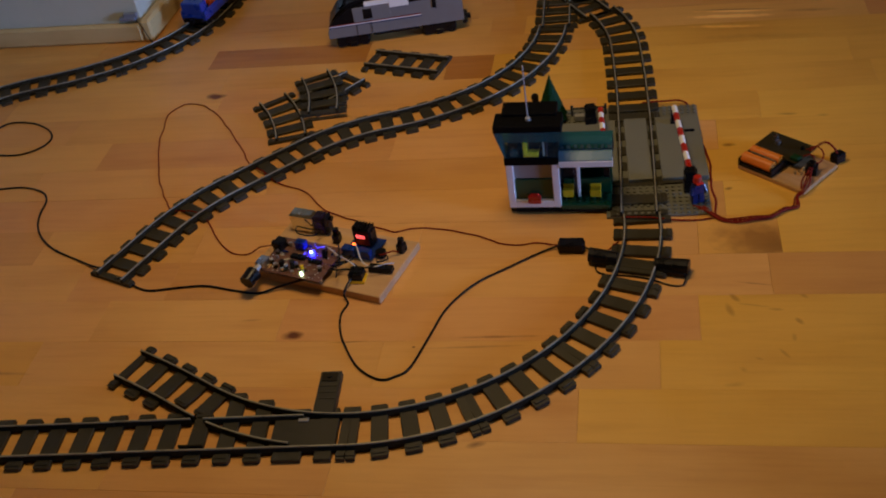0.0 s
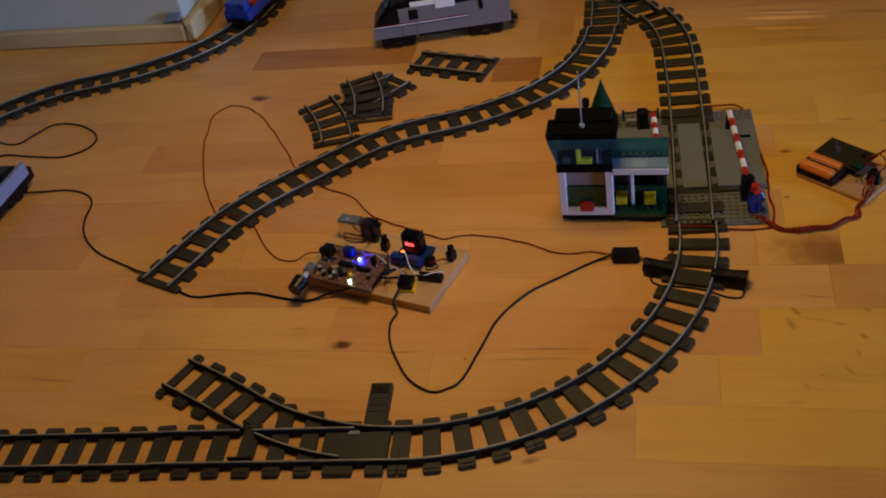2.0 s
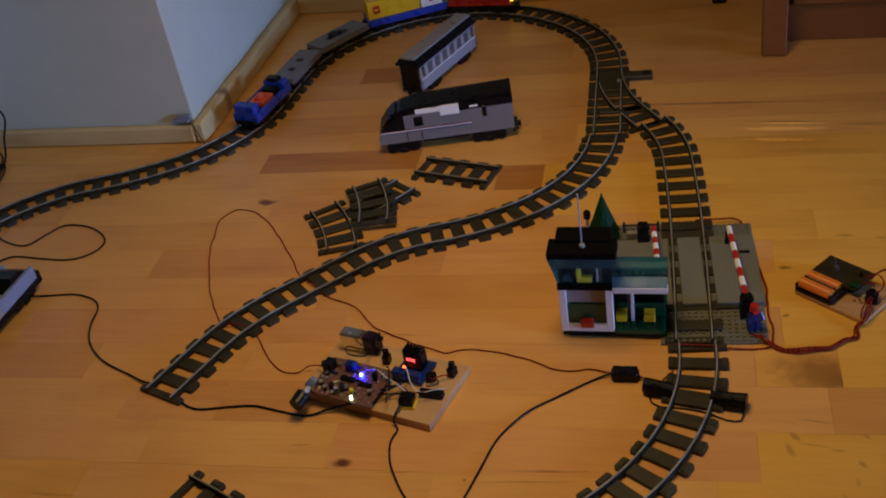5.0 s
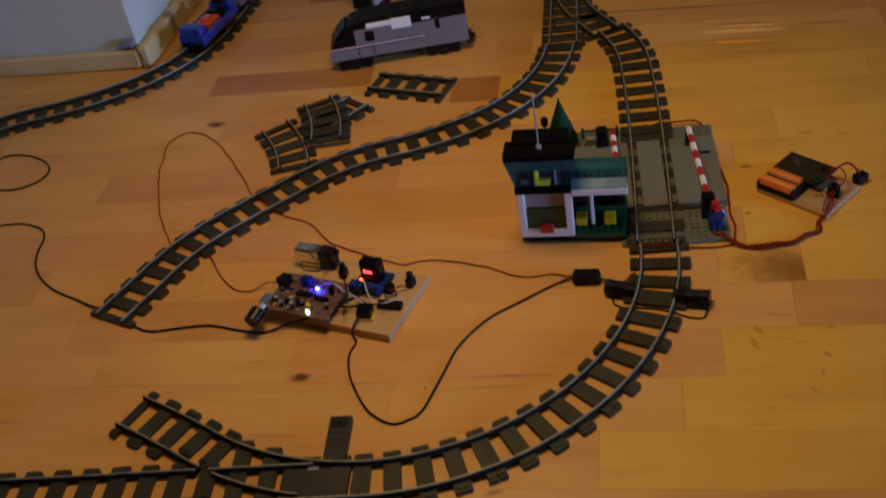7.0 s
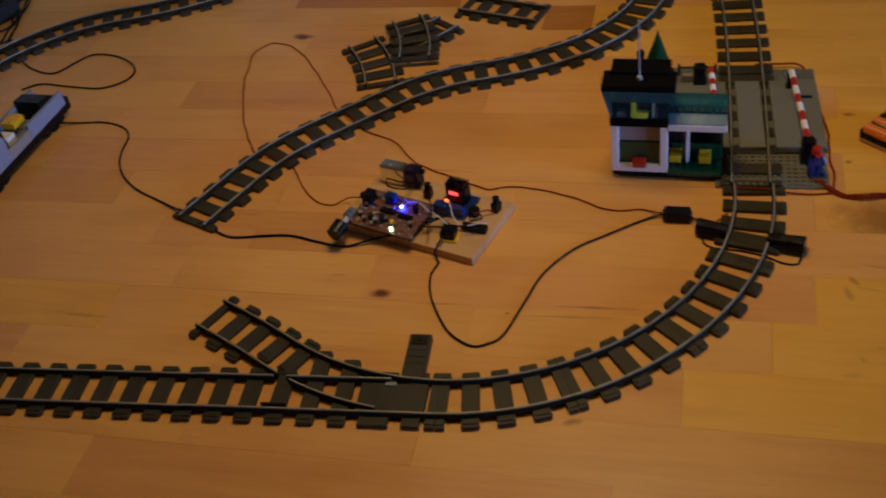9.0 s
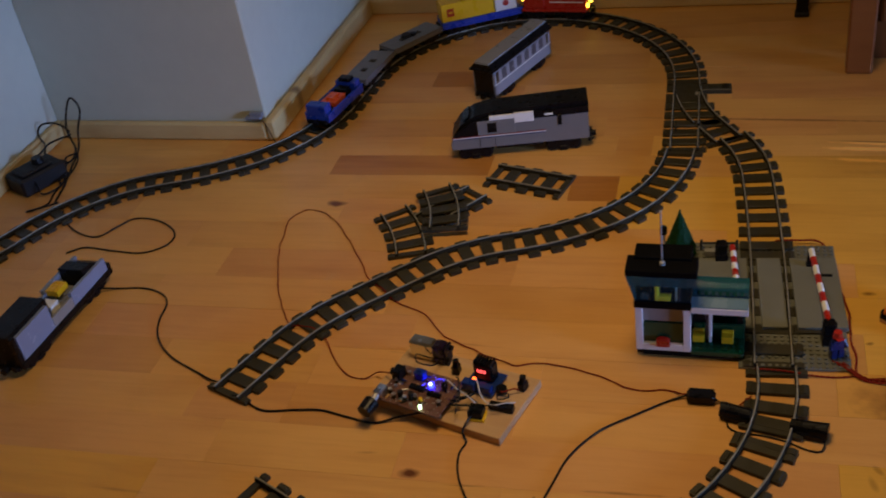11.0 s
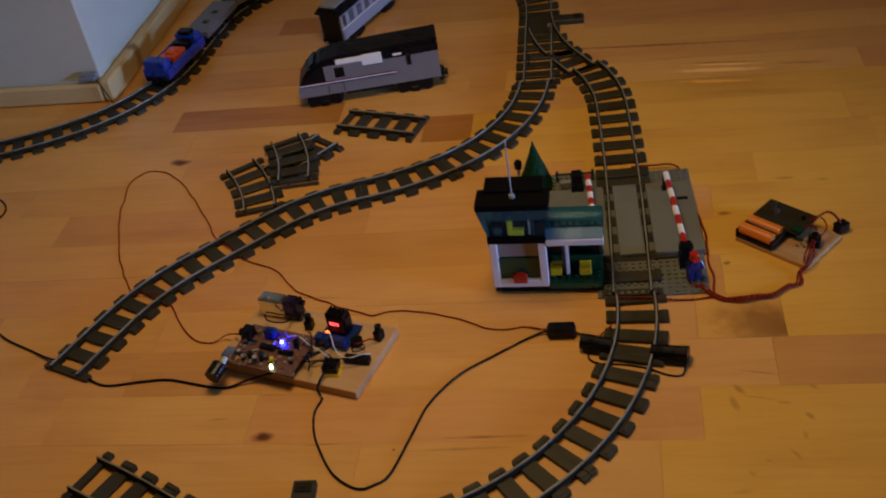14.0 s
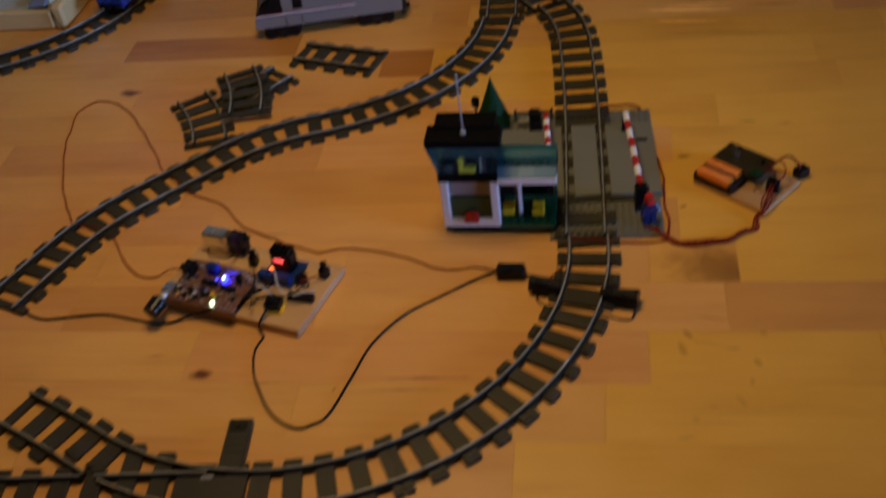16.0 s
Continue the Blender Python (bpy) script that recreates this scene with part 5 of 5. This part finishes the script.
for cx in (-0.0038, 0.0004, 0.0046):
    for x0, x1, z0, z1 in SEG.values():
        box(bm, cx + 0.62 * x0, cx + 0.62 * x1, -0.0008, -0.0001, 0.0190 + 0.5 * z0, 0.0190 + 0.5 * z1)
part("display_bars", bm, DIGITS, face, "glowing red bars")
round_led(meter, -0.0060, -0.0078, LED_ORANGE, z=0.0046, h=0.0115, r=0.0026, label="orange glowing lamp")
bm = bm_new()
rod(bm, (0.027, -0.003, 0.0), (0.027, -0.003, 0.007), 0.0068, 16)
part("coil", rod(bm, (0.027, -0.003, 0.007), (0.027, -0.003, 0.0074), 0.0035, 12), BLACK, meter)

for name, u, v, turn, lab in (("plug_socket", -0.0095, 0.0235, 12, "black barrel socket screwed upright to the board"), ("plug_socket", 0.0785, 0.0285, -8, "black upright socket near the board's end")):
    ob = thing(name, BD @ pose(u, v, BT, 0, 0, turn), lab, "socket", "board sockets")
    part("shell", rod(box(bm_new(), -0.0045, 0.0045, -0.0060, 0.0055, 0.0, 0.0125, 0.001), (0.0, 0.0, 0.0125), (0.0, 0.001, 0.0190), 0.0040, 12), BLACK, ob)
    part("tab", box(bm_new(), -0.0015, 0.0015, 0.0055, 0.0100, 0.0, 0.0012), SOLDER, ob)
plug = thing("track_plug", BD @ pose(0.0500, -0.0330, BT, 0, 0, 14), "black two-stud plug on a yellow-edged plate", "plug")
part("shell", box(studs(bm_new(), -0.008, 0.008, -0.008, 0.008, 0.0126), -0.0085, 0.0085, -0.0085, 0.0085, 0.0032, 0.0126, 0.0008), BLACK, plug)
part("plate", box(bm_new(), -0.0088, 0.0108, -0.0098, 0.0080, 0.0, 0.0032, 0.0004), YELLOW, plug)
strip_ = thing("terminal_strip", BD @ pose(0.072, -0.012, BT, 0, 0, 8), "dark screw terminal strip on the board", "terminal strip")
part("strip_body", box(bm_new(), -0.016, 0.014, -0.0050, 0.0050, 0.0, 0.0075, 0.0010), BLACK, strip_)
for k in range(4):
    part("screw", rod(bm_new(), (-0.011 + 0.007 * k, 0, 0.0072), (-0.011 + 0.007 * k, 0, 0.0078), 0.0015, 10), RUBBER, strip_)


def bd(u, v, z=0.0):
    p = BD @ Vector((u, v, BT + z))
    return tuple(p)


cable("board_wire", [bd(-0.019, -0.008, 0.011), bd(-0.002, -0.010, 0.018), bd(0.015, -0.016, 0.015), bd(0.032, -0.021, 0.014), bd(0.044, -0.024, 0.010)], 0.0008, WIRE_GREY, "pale grey wire arching over the control board")
cable("board_wire", [bd(0.027, 0.009, 0.014), bd(0.034, 0.001, 0.014), bd(0.0434, -0.0106, 0.012), bd(0.053, -0.017, 0.009), bd(0.064, -0.018, 0.008), bd(0.076, -0.012, 0.011), bd(0.086, -0.005, 0.009)], 0.0008, WIRE_GREY, "pale grey wire between display and terminal strip")
cable("board_wire", [bd(-0.036, 0.038, 0.006), bd(-0.034, 0.012, 0.012), bd(-0.054, 0.006, 0.016), bd(-0.062, 0.018, 0.016), bd(-0.050, 0.024, 0.010), bd(-0.030, 0.030, 0.008)], 0.0009, BLACK, "thin black battery lead looping over the board")
cable("board_wire", [bd(0.008, -0.030, 0.008), bd(0.022, -0.030, 0.010), bd(0.034, -0.014, 0.010), bd(0.034, -0.004, 0.008)], 0.0011, BLACK, "thin black wire from circuit board to display")
cable("board_wire", [bd(0.006, -0.024, 0.008), bd(0.018, -0.036, 0.008), bd(0.034, -0.028, 0.006), bd(0.052, -0.028, 0.006)], 0.0011, BLACK, "thin black wire to the plug")
cable("board_wire", [bd(0.058, 0.010, 0.004), bd(0.064, 0.006, 0.008), bd(0.072, 0.018, 0.006), bd(0.078, 0.020, 0.004)], 0.0009, WIRE_RED, "short dark red wire to the end socket")

for u, v, h in ((-0.010, -0.004, 0.012), (0.002, 0.004, 0.010), (0.012, -0.012, 0.014), (0.018, -0.030, 0.010)):
    cable("board_wire", [bd(u, v, 0.0108), bd(u + 0.006, v - 0.004, 0.0108 + h * 0.6), bd(u + 0.012, v - 0.012, 0.0108 + h * 0.5), bd(u + 0.014, v - 0.020, 0.0108)], 0.0008, BLACK, "thin black jumper wire arching over the circuit board")
for k, pts in enumerate((((0.012, -0.020, 0.006), (0.022, -0.026, 0.012), (0.032, -0.020, 0.012), (0.044, -0.020, 0.006)), ((0.008, -0.036, 0.006), (0.016, -0.040, 0.010), (0.024, -0.030, 0.012), (0.030, -0.012, 0.010), (0.024, -0.004, 0.006)), ((0.052, -0.030, 0.010), (0.062, -0.024, 0.013), (0.070, -0.020, 0.010), (0.078, -0.014, 0.006)), ((0.058, 0.002, 0.003), (0.066, 0.010, 0.005), (0.072, 0.004, 0.004), (0.062, -0.004, 0.004), (0.058, 0.002, 0.006)))):
    cable("board_wire", [bd(*p) for p in pts], 0.0009, BLACK, ("thin black wire bowed beside the circuit board", "thin black wire from circuit board to module", "thin black wire from plug to terminal strip", "thin black wire coiled on the board")[k])

# ---- second circuit board with two cells ----
RB = pose(0.511, 0.0855, 0.0, 0, 0, -44.5)
tagged(part("small_wooden_board", box(bm_new(), -0.047, 0.048, -0.042, 0.030, 0.0, 0.0060, 0.0010), PLYWOOD, m=RB), "small pine board under a circuit and two orange cells", "wooden board")
pcb2 = thing("circuit_board", RB @ pose(-0.003, 0.014, 0.0060), "olive bare circuit board on small wooden board", "circuit board", "circuit boards")
part("board", box(bm_new(), -0.044, 0.020, -0.026, 0.018, 0.010, 0.0116, 0.0003), PCB_DARK, pcb2)
part("spacer", box(bm_new(), -0.036, 0.012, -0.018, 0.012, 0.0, 0.010), BLACK, pcb2)
for x, y, r, h in ((-0.030, 0.004, 0.0032, 0.006), (-0.022, -0.003, 0.003, 0.005), (0.008, 0.004, 0.0022, 0.004)):
    part("capacitor", rod(bm_new(), (x, y, 0.0116), (x, y, 0.0116 + h), r, 12), SOLDER if r > 0.0025 else BLACK, pcb2)
part("green_terminal", box(bm_new(), 0.008, 0.019, -0.024, -0.014, 0.0116, 0.0160, 0.0008), LEAF, pcb2)
for x, y, h in ((0.0235, -0.0255, 0.0045), (0.0265, -0.0200, 0.0060), (0.0215, -0.0310, 0.0040), (0.0285, -0.0285, 0.0050), (0.0245, -0.0140, 0.0050)):
    part("crimp", rod(bm_new(), (x, y, 0.0), (x + 0.0012, y - 0.0008, h), 0.0017, 8, 0.0012), SOLDER if h < 0.0055 else WIRE_GREY, pcb2)
cells = thing("battery_holder", RB @ pose(-0.0225, -0.0245, 0.0060, 0, 0, 0), "black holder with two orange-sleeved round cells", "battery holder", "batteries")
bm = box(bm_new(), -0.0245, 0.0245, -0.0175, 0.0175, 0.0, 0.003, 0.0006)
for s in (-1, 1):
    box(bm, s * 0.0232 - 0.0013, s * 0.0232 + 0.0013, -0.0175, 0.0175, 0.003, 0.011, 0.0006)
    box(bm, -0.0230, 0.0230, s * 0.0166 - 0.001, s * 0.0166 + 0.001, 0.003, 0.0045, 0.0004)
part("tray", bm, BLACK, cells)
for y in (-0.0086, 0.0086):
    part("cell", rod(bm_new(), (-0.0215, y, 0.0092), (0.0200, y, 0.0092), 0.0072, 18), CELL, cells, "orange battery cell")
    part("cell_pip", rod(bm_new(), (0.0200, y, 0.0092), (0.0218, y, 0.0092), 0.0027, 10), SOLDER, cells)
part("contact_strip", box(bm_new(), -0.0205, 0.0190, -0.0011, 0.0011, 0.003, 0.0132, 0.0003), BLACK, cells)
part("spring_strip", box(bm_new(), -0.0180, 0.0170, -0.0006, 0.0006, 0.0132, 0.0142, 0.0002), SOLDER, cells, "bare metal strip between the cells")
sock2 = thing("plug_socket", RB @ pose(0.033, -0.004, 0.0060, 0, 0, 25), "black upright connector with red leads", "socket", "board sockets")
part("shell", rod(box(bm_new(), -0.007, 0.007, -0.0075, 0.0075, 0.0, 0.0110, 0.001), (0, 0, 0.011), (0, 0, 0.0165), 0.0045, 12), BLACK, sock2)
lead = RB @ Vector((0.047, 0.030, 0.010))
plug2 = thing("lead_plug", pose(lead.x + 0.004, lead.y + 0.014, 0.0, 0, 0, 30), "small black plug on short red leads", "plug")
part("shell", box(bm_new(), -0.008, 0.008, -0.006, 0.006, 0.0, 0.013, 0.0012), BLACK, plug2)
cable("red_lead", [tuple(RB @ Vector((0.014, 0.020, 0.016))), tuple(RB @ Vector((0.026, 0.034, 0.026))), tuple(RB @ Vector((0.038, 0.038, 0.018))), (lead.x + 0.002, lead.y + 0.012, 0.011)], 0.0010, WIRE_RED, "short dark red lead arching off the small board", twist=True)

for k, pts in enumerate((((0.014, 0.012, 0.022), (0.024, 0.020, 0.028), (0.036, 0.016, 0.022), (0.038, 0.004, 0.018), (0.034, -0.002, 0.020)), ((0.018, 0.000, 0.021), (0.026, 0.004, 0.025), (0.032, 0.002, 0.022)))):
    cable("red_lead", [tuple(RB @ Vector(p)) for p in pts], 0.0009, WIRE_RED, ("dark red lead looped over the small board", "short dark red lead to the connector")[k])

# ---- sensor, connector and loose wires ----
sensor = thing("track_sensor", pose(0.3100, -0.0900, 0, 0, 0, -17.5), "black sensor bar set under the track in a sleeper's place", "track sensor")
part("bar", box(bm_new(), -0.050, 0.050, -0.0085, 0.0085, 0.0, 0.0052, 0.0008), TRACK, sensor)
bm = rod(bm_new(), (-0.0575, 0.000, 0.0092), (-0.0240, 0.0, 0.0085), 0.0090, 16, 0.0078)
part("emitter", box(bm, -0.054, -0.0255, -0.0098, 0.0098, 0.0, 0.0085, 0.0014), BLACK, sensor)
bm = rod(bm_new(), (0.0570, 0.000, 0.0095), (0.0180, 0.0, 0.0082), 0.0096, 16, 0.0072)
part("receiver", box(bm, 0.0255, 0.0548, -0.0102, 0.0102, 0.0, 0.0085, 0.0014), BLACK, sensor)
conn = tagged(part("inline_connector", box(box(bm_new(), -0.0145, 0.0145, -0.0080, 0.0080, 0.0, 0.0125, 0.0012), -0.0160, 0.0160, -0.0055, 0.0055, 0.002, 0.0098, 0.0008), BLACK, m=pose(0.2350, -0.0505, 0.0003, 0, 0, -5)), "black inline wire connector lying on the floor", "connector")
cable("sensor_wire", [(0.262, -0.083), (0.262, -0.093), (0.272, -0.101), (0.296, -0.105, 0.0), (0.320, -0.113), (0.342, -0.126), (0.356, -0.127), (0.360, -0.115, 0.004)], 0.0011, BLACK, "thin black wire looping beside the sensor bar")
cable("sensor_wire", [(0.250, -0.052, 0.003), (0.258, -0.058, 0.002), (0.264, -0.066, 0.003), (0.272, -0.073, 0.006)], 0.0011, BLACK, "short black wire from connector to sensor")
cable("red_wire", [(0.270, -0.068, 0.002), (0.278, -0.058, 0.001), (0.290, -0.050, 0.006)], 0.0008, WIRE_RED, "short red wire beside the sensor", twist=True)
cable("supply_cable", [bd(0.048, -0.040, 0.007), bd(0.046, -0.054, 0.002), bd(0.045, -0.060, -0.006), (-0.026, -0.122), (-0.032, -0.140), (-0.030, -0.165), (-0.022, -0.190), (-0.002, -0.228), (0.024, -0.248), (0.042, -0.244), (0.056, -0.232), (0.074, -0.185), (0.091, -0.141), (0.122, -0.102), (0.161, -0.076), (0.200, -0.052), (0.220, -0.046, 0.003)], 0.0013, BLACK, "black cable lying in a wide bow across the floor")
cable("track_cable", [(-0.332, -0.052, 0.003), (-0.316, -0.056, 0.002), (-0.300, -0.068), (-0.280, -0.076), (-0.245, -0.074), (-0.210, -0.074), (-0.172, -0.086), (-0.140, -0.094), (-0.112, -0.088, 0.004), bd(-0.006, -0.0550, 0.004), bd(0.006, -0.052, 0.006)], 0.0015, BLACK, "black cable from siding end to the control board")
cable("track_cable", [(-0.612, 0.168, 0.006), (-0.582, 0.175), (-0.542, 0.174), (-0.508, 0.158), (-0.494, 0.135), (-0.492, 0.105), (-0.484, 0.075), (-0.466, 0.046), (-0.439, 0.020), (-0.400, -0.004), (-0.372, -0.022, 0.002), (-0.352, -0.032, 0.005)], 0.0014, BLACK, "black cable snaking from the engine to the siding end")
cable("track_cable", [(-0.776, 0.385, 0.006), (-0.768, 0.368), (-0.730, 0.330), (-0.684, 0.311), (-0.660, 0.338), (-0.639, 0.361), (-0.600, 0.356), (-0.564, 0.332), (-0.548, 0.305), (-0.556, 0.280), (-0.588, 0.264), (-0.640, 0.272), (-0.690, 0.282), (-0.716, 0.268)], 0.0014, BLACK, "black cable looped on the floor beside the track")
cable("twisted_wire", [(-0.290, 0.082, 0.004), (-0.304, 0.100), (-0.332, 0.155), (-0.348, 0.208), (-0.362, 0.258), (-0.368, 0.306), (-0.370, 0.345), (-0.352, 0.371), (-0.324, 0.366), (-0.300, 0.345), (-0.278, 0.317), (-0.258, 0.282), (-0.236, 0.244), (-0.218, 0.208), (-0.200, 0.180), (-0.182, 0.160, 0.005)], 0.00062, WIRE_RED, "dark red twisted wire looping out under the siding", twist=True, wobble=0.0032)
cable("twisted_wire", [(-0.182, 0.160, 0.005), (-0.163, 0.139, 0.001), (-0.138, 0.124), (-0.115, 0.108), (-0.094, 0.080), (-0.078, 0.061), (-0.052, 0.044), (-0.020, 0.026), (0.015, 0.008), (0.042, 0.012), (0.071, 0.007), (0.100, -0.002), (0.127, -0.015), (0.150, -0.029), (0.174, -0.036), (0.200, -0.036), (0.221, -0.044, 0.003)], 0.00062, WIRE_RED, "dark red twisted wire across the floor to the connector", twist=True, wobble=0.0032)
cable("twisted_wire", [(-0.290, 0.082, 0.004), (-0.262, 0.078, 0.004), (-0.240, 0.060, 0.001), (-0.224, 0.032), (-0.211, 0.010), (-0.192, -0.010), (-0.170, -0.017), (-0.152, -0.012, 0.006), bd(-0.078, -0.018, 0.010)], 0.00062, WIRE_RED, "dark red twisted wire from siding to the control board", twist=True, wobble=0.001)
cable("crossing_wire", [(0.345, 0.2545, 0.004), (0.372, 0.2540, 0.005), (0.398, 0.250, 0.005), (0.407, 0.240), (0.409, 0.218), (0.409, 0.180), (0.414, 0.130), (0.413, 0.080), (0.411, 0.030), (0.410, 0.004), (0.409, -0.010)], 0.0010, WIRE_RED, "dark red wire run round the base plate's edge", twist=True, wobble=0.003)
cable("crossing_wire", [(0.298, -0.004, 0.006), (0.330, -0.008, 0.006), (0.360, -0.010, 0.001), (0.385, -0.012), (0.406, -0.010)], 0.0008, WIRE_RED, "dark red wire along the base plate's near edge", twist=True)
for k, (dx, dy) in enumerate(((0, 0), (0.003, 0.0035), (-0.002, 0.0065), (0.004, -0.003))):
    cable("crossing_wire", [(0.390 + dx * 2, 0.006 + dy, 0.004), (0.406 + dx, -0.005 + dy, 0.002), (0.424 + dx, -0.020 + dy), (0.446, -0.021 + dy * 0.6, 0.001 * k), (0.467 + dx, -0.018 + dy * 0.5, 0.001 * k), (0.488, -0.009 + dy * 0.6, 0.001 * k), (0.503 + dx * 0.6, 0.004 + dy * 0.4), (0.510, 0.020 + dy, 0.002), (0.516 + dx, 0.033 + dy, 0.010), tuple(RB @ Vector((0.034 + dx, -0.016 + dy, 0.016)))], 0.0008, WIRE_RED, "bundled dark red wire running to the small board", twist=True, wobble=0.006)

# ---- along the walls ----
adapter = thing("power_adapter", pose(-0.872, 0.486, 0, 0, 0, 58), "dark brown-black power supply lying among its cables", "power supply")
part("case", box(box(bm_new(), -0.044, 0.044, -0.029, 0.029, 0.0, 0.033, 0.004), -0.034, 0.026, -0.021, 0.021, 0.033, 0.038, 0.003), RUBBER, adapter)
part("dial", rod(bm_new(), (0.010, 0, 0.038), (0.010, 0, 0.048), 0.011, 18, 0.009), BLACK, adapter)
cable("power_lead", [(-0.868, 0.505, 0.037), (-0.836, 0.530, 0.012), (-0.851, 0.589, 0.004), (-0.870, 0.616, 0.012), (-0.874, 0.620, 0.034), (-0.858, 0.618, 0.074), (-0.842, 0.617, 0.096), (-0.831, 0.616, 0.074), (-0.850, 0.617, 0.031), (-0.845, 0.590, 0.006), (-0.832, 0.525, 0.0), (-0.818, 0.470, 0.0), (-0.812, 0.432, 0.0), (-0.804, 0.408, 0.004), (-0.790, 0.398, 0.012)], 0.0019, BLACK, "stiff black power lead standing up in loops at the wall")
cable("power_lead", [(-0.878, 0.500, 0.037), (-0.888, 0.560, 0.030), (-0.918, 0.595, 0.034), (-0.907, 0.596, 0.054), (-0.879, 0.595, 0.059), (-0.858, 0.593, 0.049), (-0.851, 0.591, 0.036), (-0.876, 0.592, 0.028), (-0.900, 0.580, 0.020), (-0.890, 0.556, 0.008), (-0.850, 0.548, 0.004), (-0.838, 0.500, 0.004), (-0.822, 0.468, 0.006)], 0.0019, BLACK, "black power lead coiled above the supply")
cable("power_lead", [(-0.858, 0.455, 0.020), (-0.842, 0.440, 0.004), (-0.822, 0.470, 0.003), (-0.830, 0.510, 0.010), (-0.846, 0.545, 0.014), (-0.838, 0.570, 0.006), (-0.826, 0.530, 0.002), (-0.826, 0.450, 0.0), (-0.822, 0.412, 0.0), (-0.850, 0.392, 0.0), (-0.815, 0.396, 0.006), (-0.790, 0.398, 0.012)], 0.0016, BLACK, "black low-voltage lead from supply to the track")
clip = thing("cable_clip", ROOM @ pose(-0.561, 0.5550, 0.0402), "small grey-blue clip on the skirting at the wall corner", "clip")
part("clip_body", box(box(bm_new(), -0.018, 0.012, -0.005, 0.005, 0.0, 0.007, 0.0012), -0.008, 0.016, -0.004, 0.004, 0.006, 0.014, 0.001), CLIP, clip)
cable("thin_lead", [tuple(ROOM @ Vector((-0.546, 0.5465, 0.044))), tuple(ROOM @ Vector((-0.537, 0.5430, 0.032))), tuple(ROOM @ Vector((-0.529, 0.5400, 0.012))), tuple(ROOM @ Vector((-0.518, 0.5320, 0.0)))], 0.0009, BLACK, "thin dark lead hanging at the wall corner")
sk = thing("wall_socket", ROOM @ pose(-0.470, 1.1085, 0.082), "small white wall socket above the skirting board", "wall socket")
part("plate", box(bm_new(), -0.024, 0.024, -0.010, 0.0, -0.032, 0.032, 0.003), SOCKET, sk)
for x in (-0.010, 0.0, 0.010):
    part("slot", box(bm_new(), x - 0.002, x + 0.002, -0.0106, -0.0096, 0.002, 0.018), BLACK, sk)

# desk at the far side of the room
DK = pose(0.527, 0.7640, 0, 0, 0, -8.0)
desk = thing("wooden_desk", DK, "dark red-brown stained wooden desk with square legs", "desk")
part("leg", box(bm_new(), -0.021, 0.021, -0.021, 0.021, 0.0, 0.720, 0.003), DESK, desk)
part("leg", box(bm_new(), 0.980, 1.022, -0.021, 0.021, 0.0, 0.720, 0.003), DESK, desk)
part("drawer_front", box(bm_new(), 0.030, 0.970, 0.026, 0.044, 0.0720, 0.520, 0.003), DESK, desk)
part("plinth", box(bm_new(), 0.022, 0.978, 0.040, 0.058, 0.0, 0.0690, 0.002), DESK, desk)
part("side_panel", box(bm_new(), 0.022, 0.040, 0.060, 0.300, 0.0, 0.700, 0.002), DESK, desk)
part("desktop", box(bm_new(), -0.060, 1.060, -0.050, 0.330, 0.720, 0.748, 0.004), DESK, desk)
stand = thing("metal_stand", pose(0.4620, 1.0000, 0, 0, 0, -6), "thin black metal post standing on the floor", "metal stand")
part("post", box(bm_new(), -0.011, 0.011, -0.009, 0.009, 0.004, 0.70, 0.002), BLACK, stand)
part("foot", box(bm_new(), -0.013, 0.013, -0.011, 0.011, 0.0, 0.010, 0.002), RUBBER, stand)
win_ = thing("window_1", ROOM @ pose(3.02, -0.6, 0.12), "plain white window in the far wall", "window", kind="structure")
bm = bm_new()
for b0, b1, z0, z1 in ((-0.70, -0.64, 0.0, 0.88), (0.64, 0.70, 0.0, 0.88), (-0.64, 0.64, 0.0, 0.05), (-0.64, 0.64, 0.83, 0.88)):
    box(bm, 0.0, 0.05, b0, b1, z0, z1, 0.002)
part("window_frame", bm, WHITE, win_)
part("pane", box(bm_new(), 0.018, 0.024, -0.642, 0.642, 0.048, 0.832), clear_plastic("window_glass", (0.95, 0.97, 0.98), 0.02, 1.45, 1.0), win_).visible_shadow = False
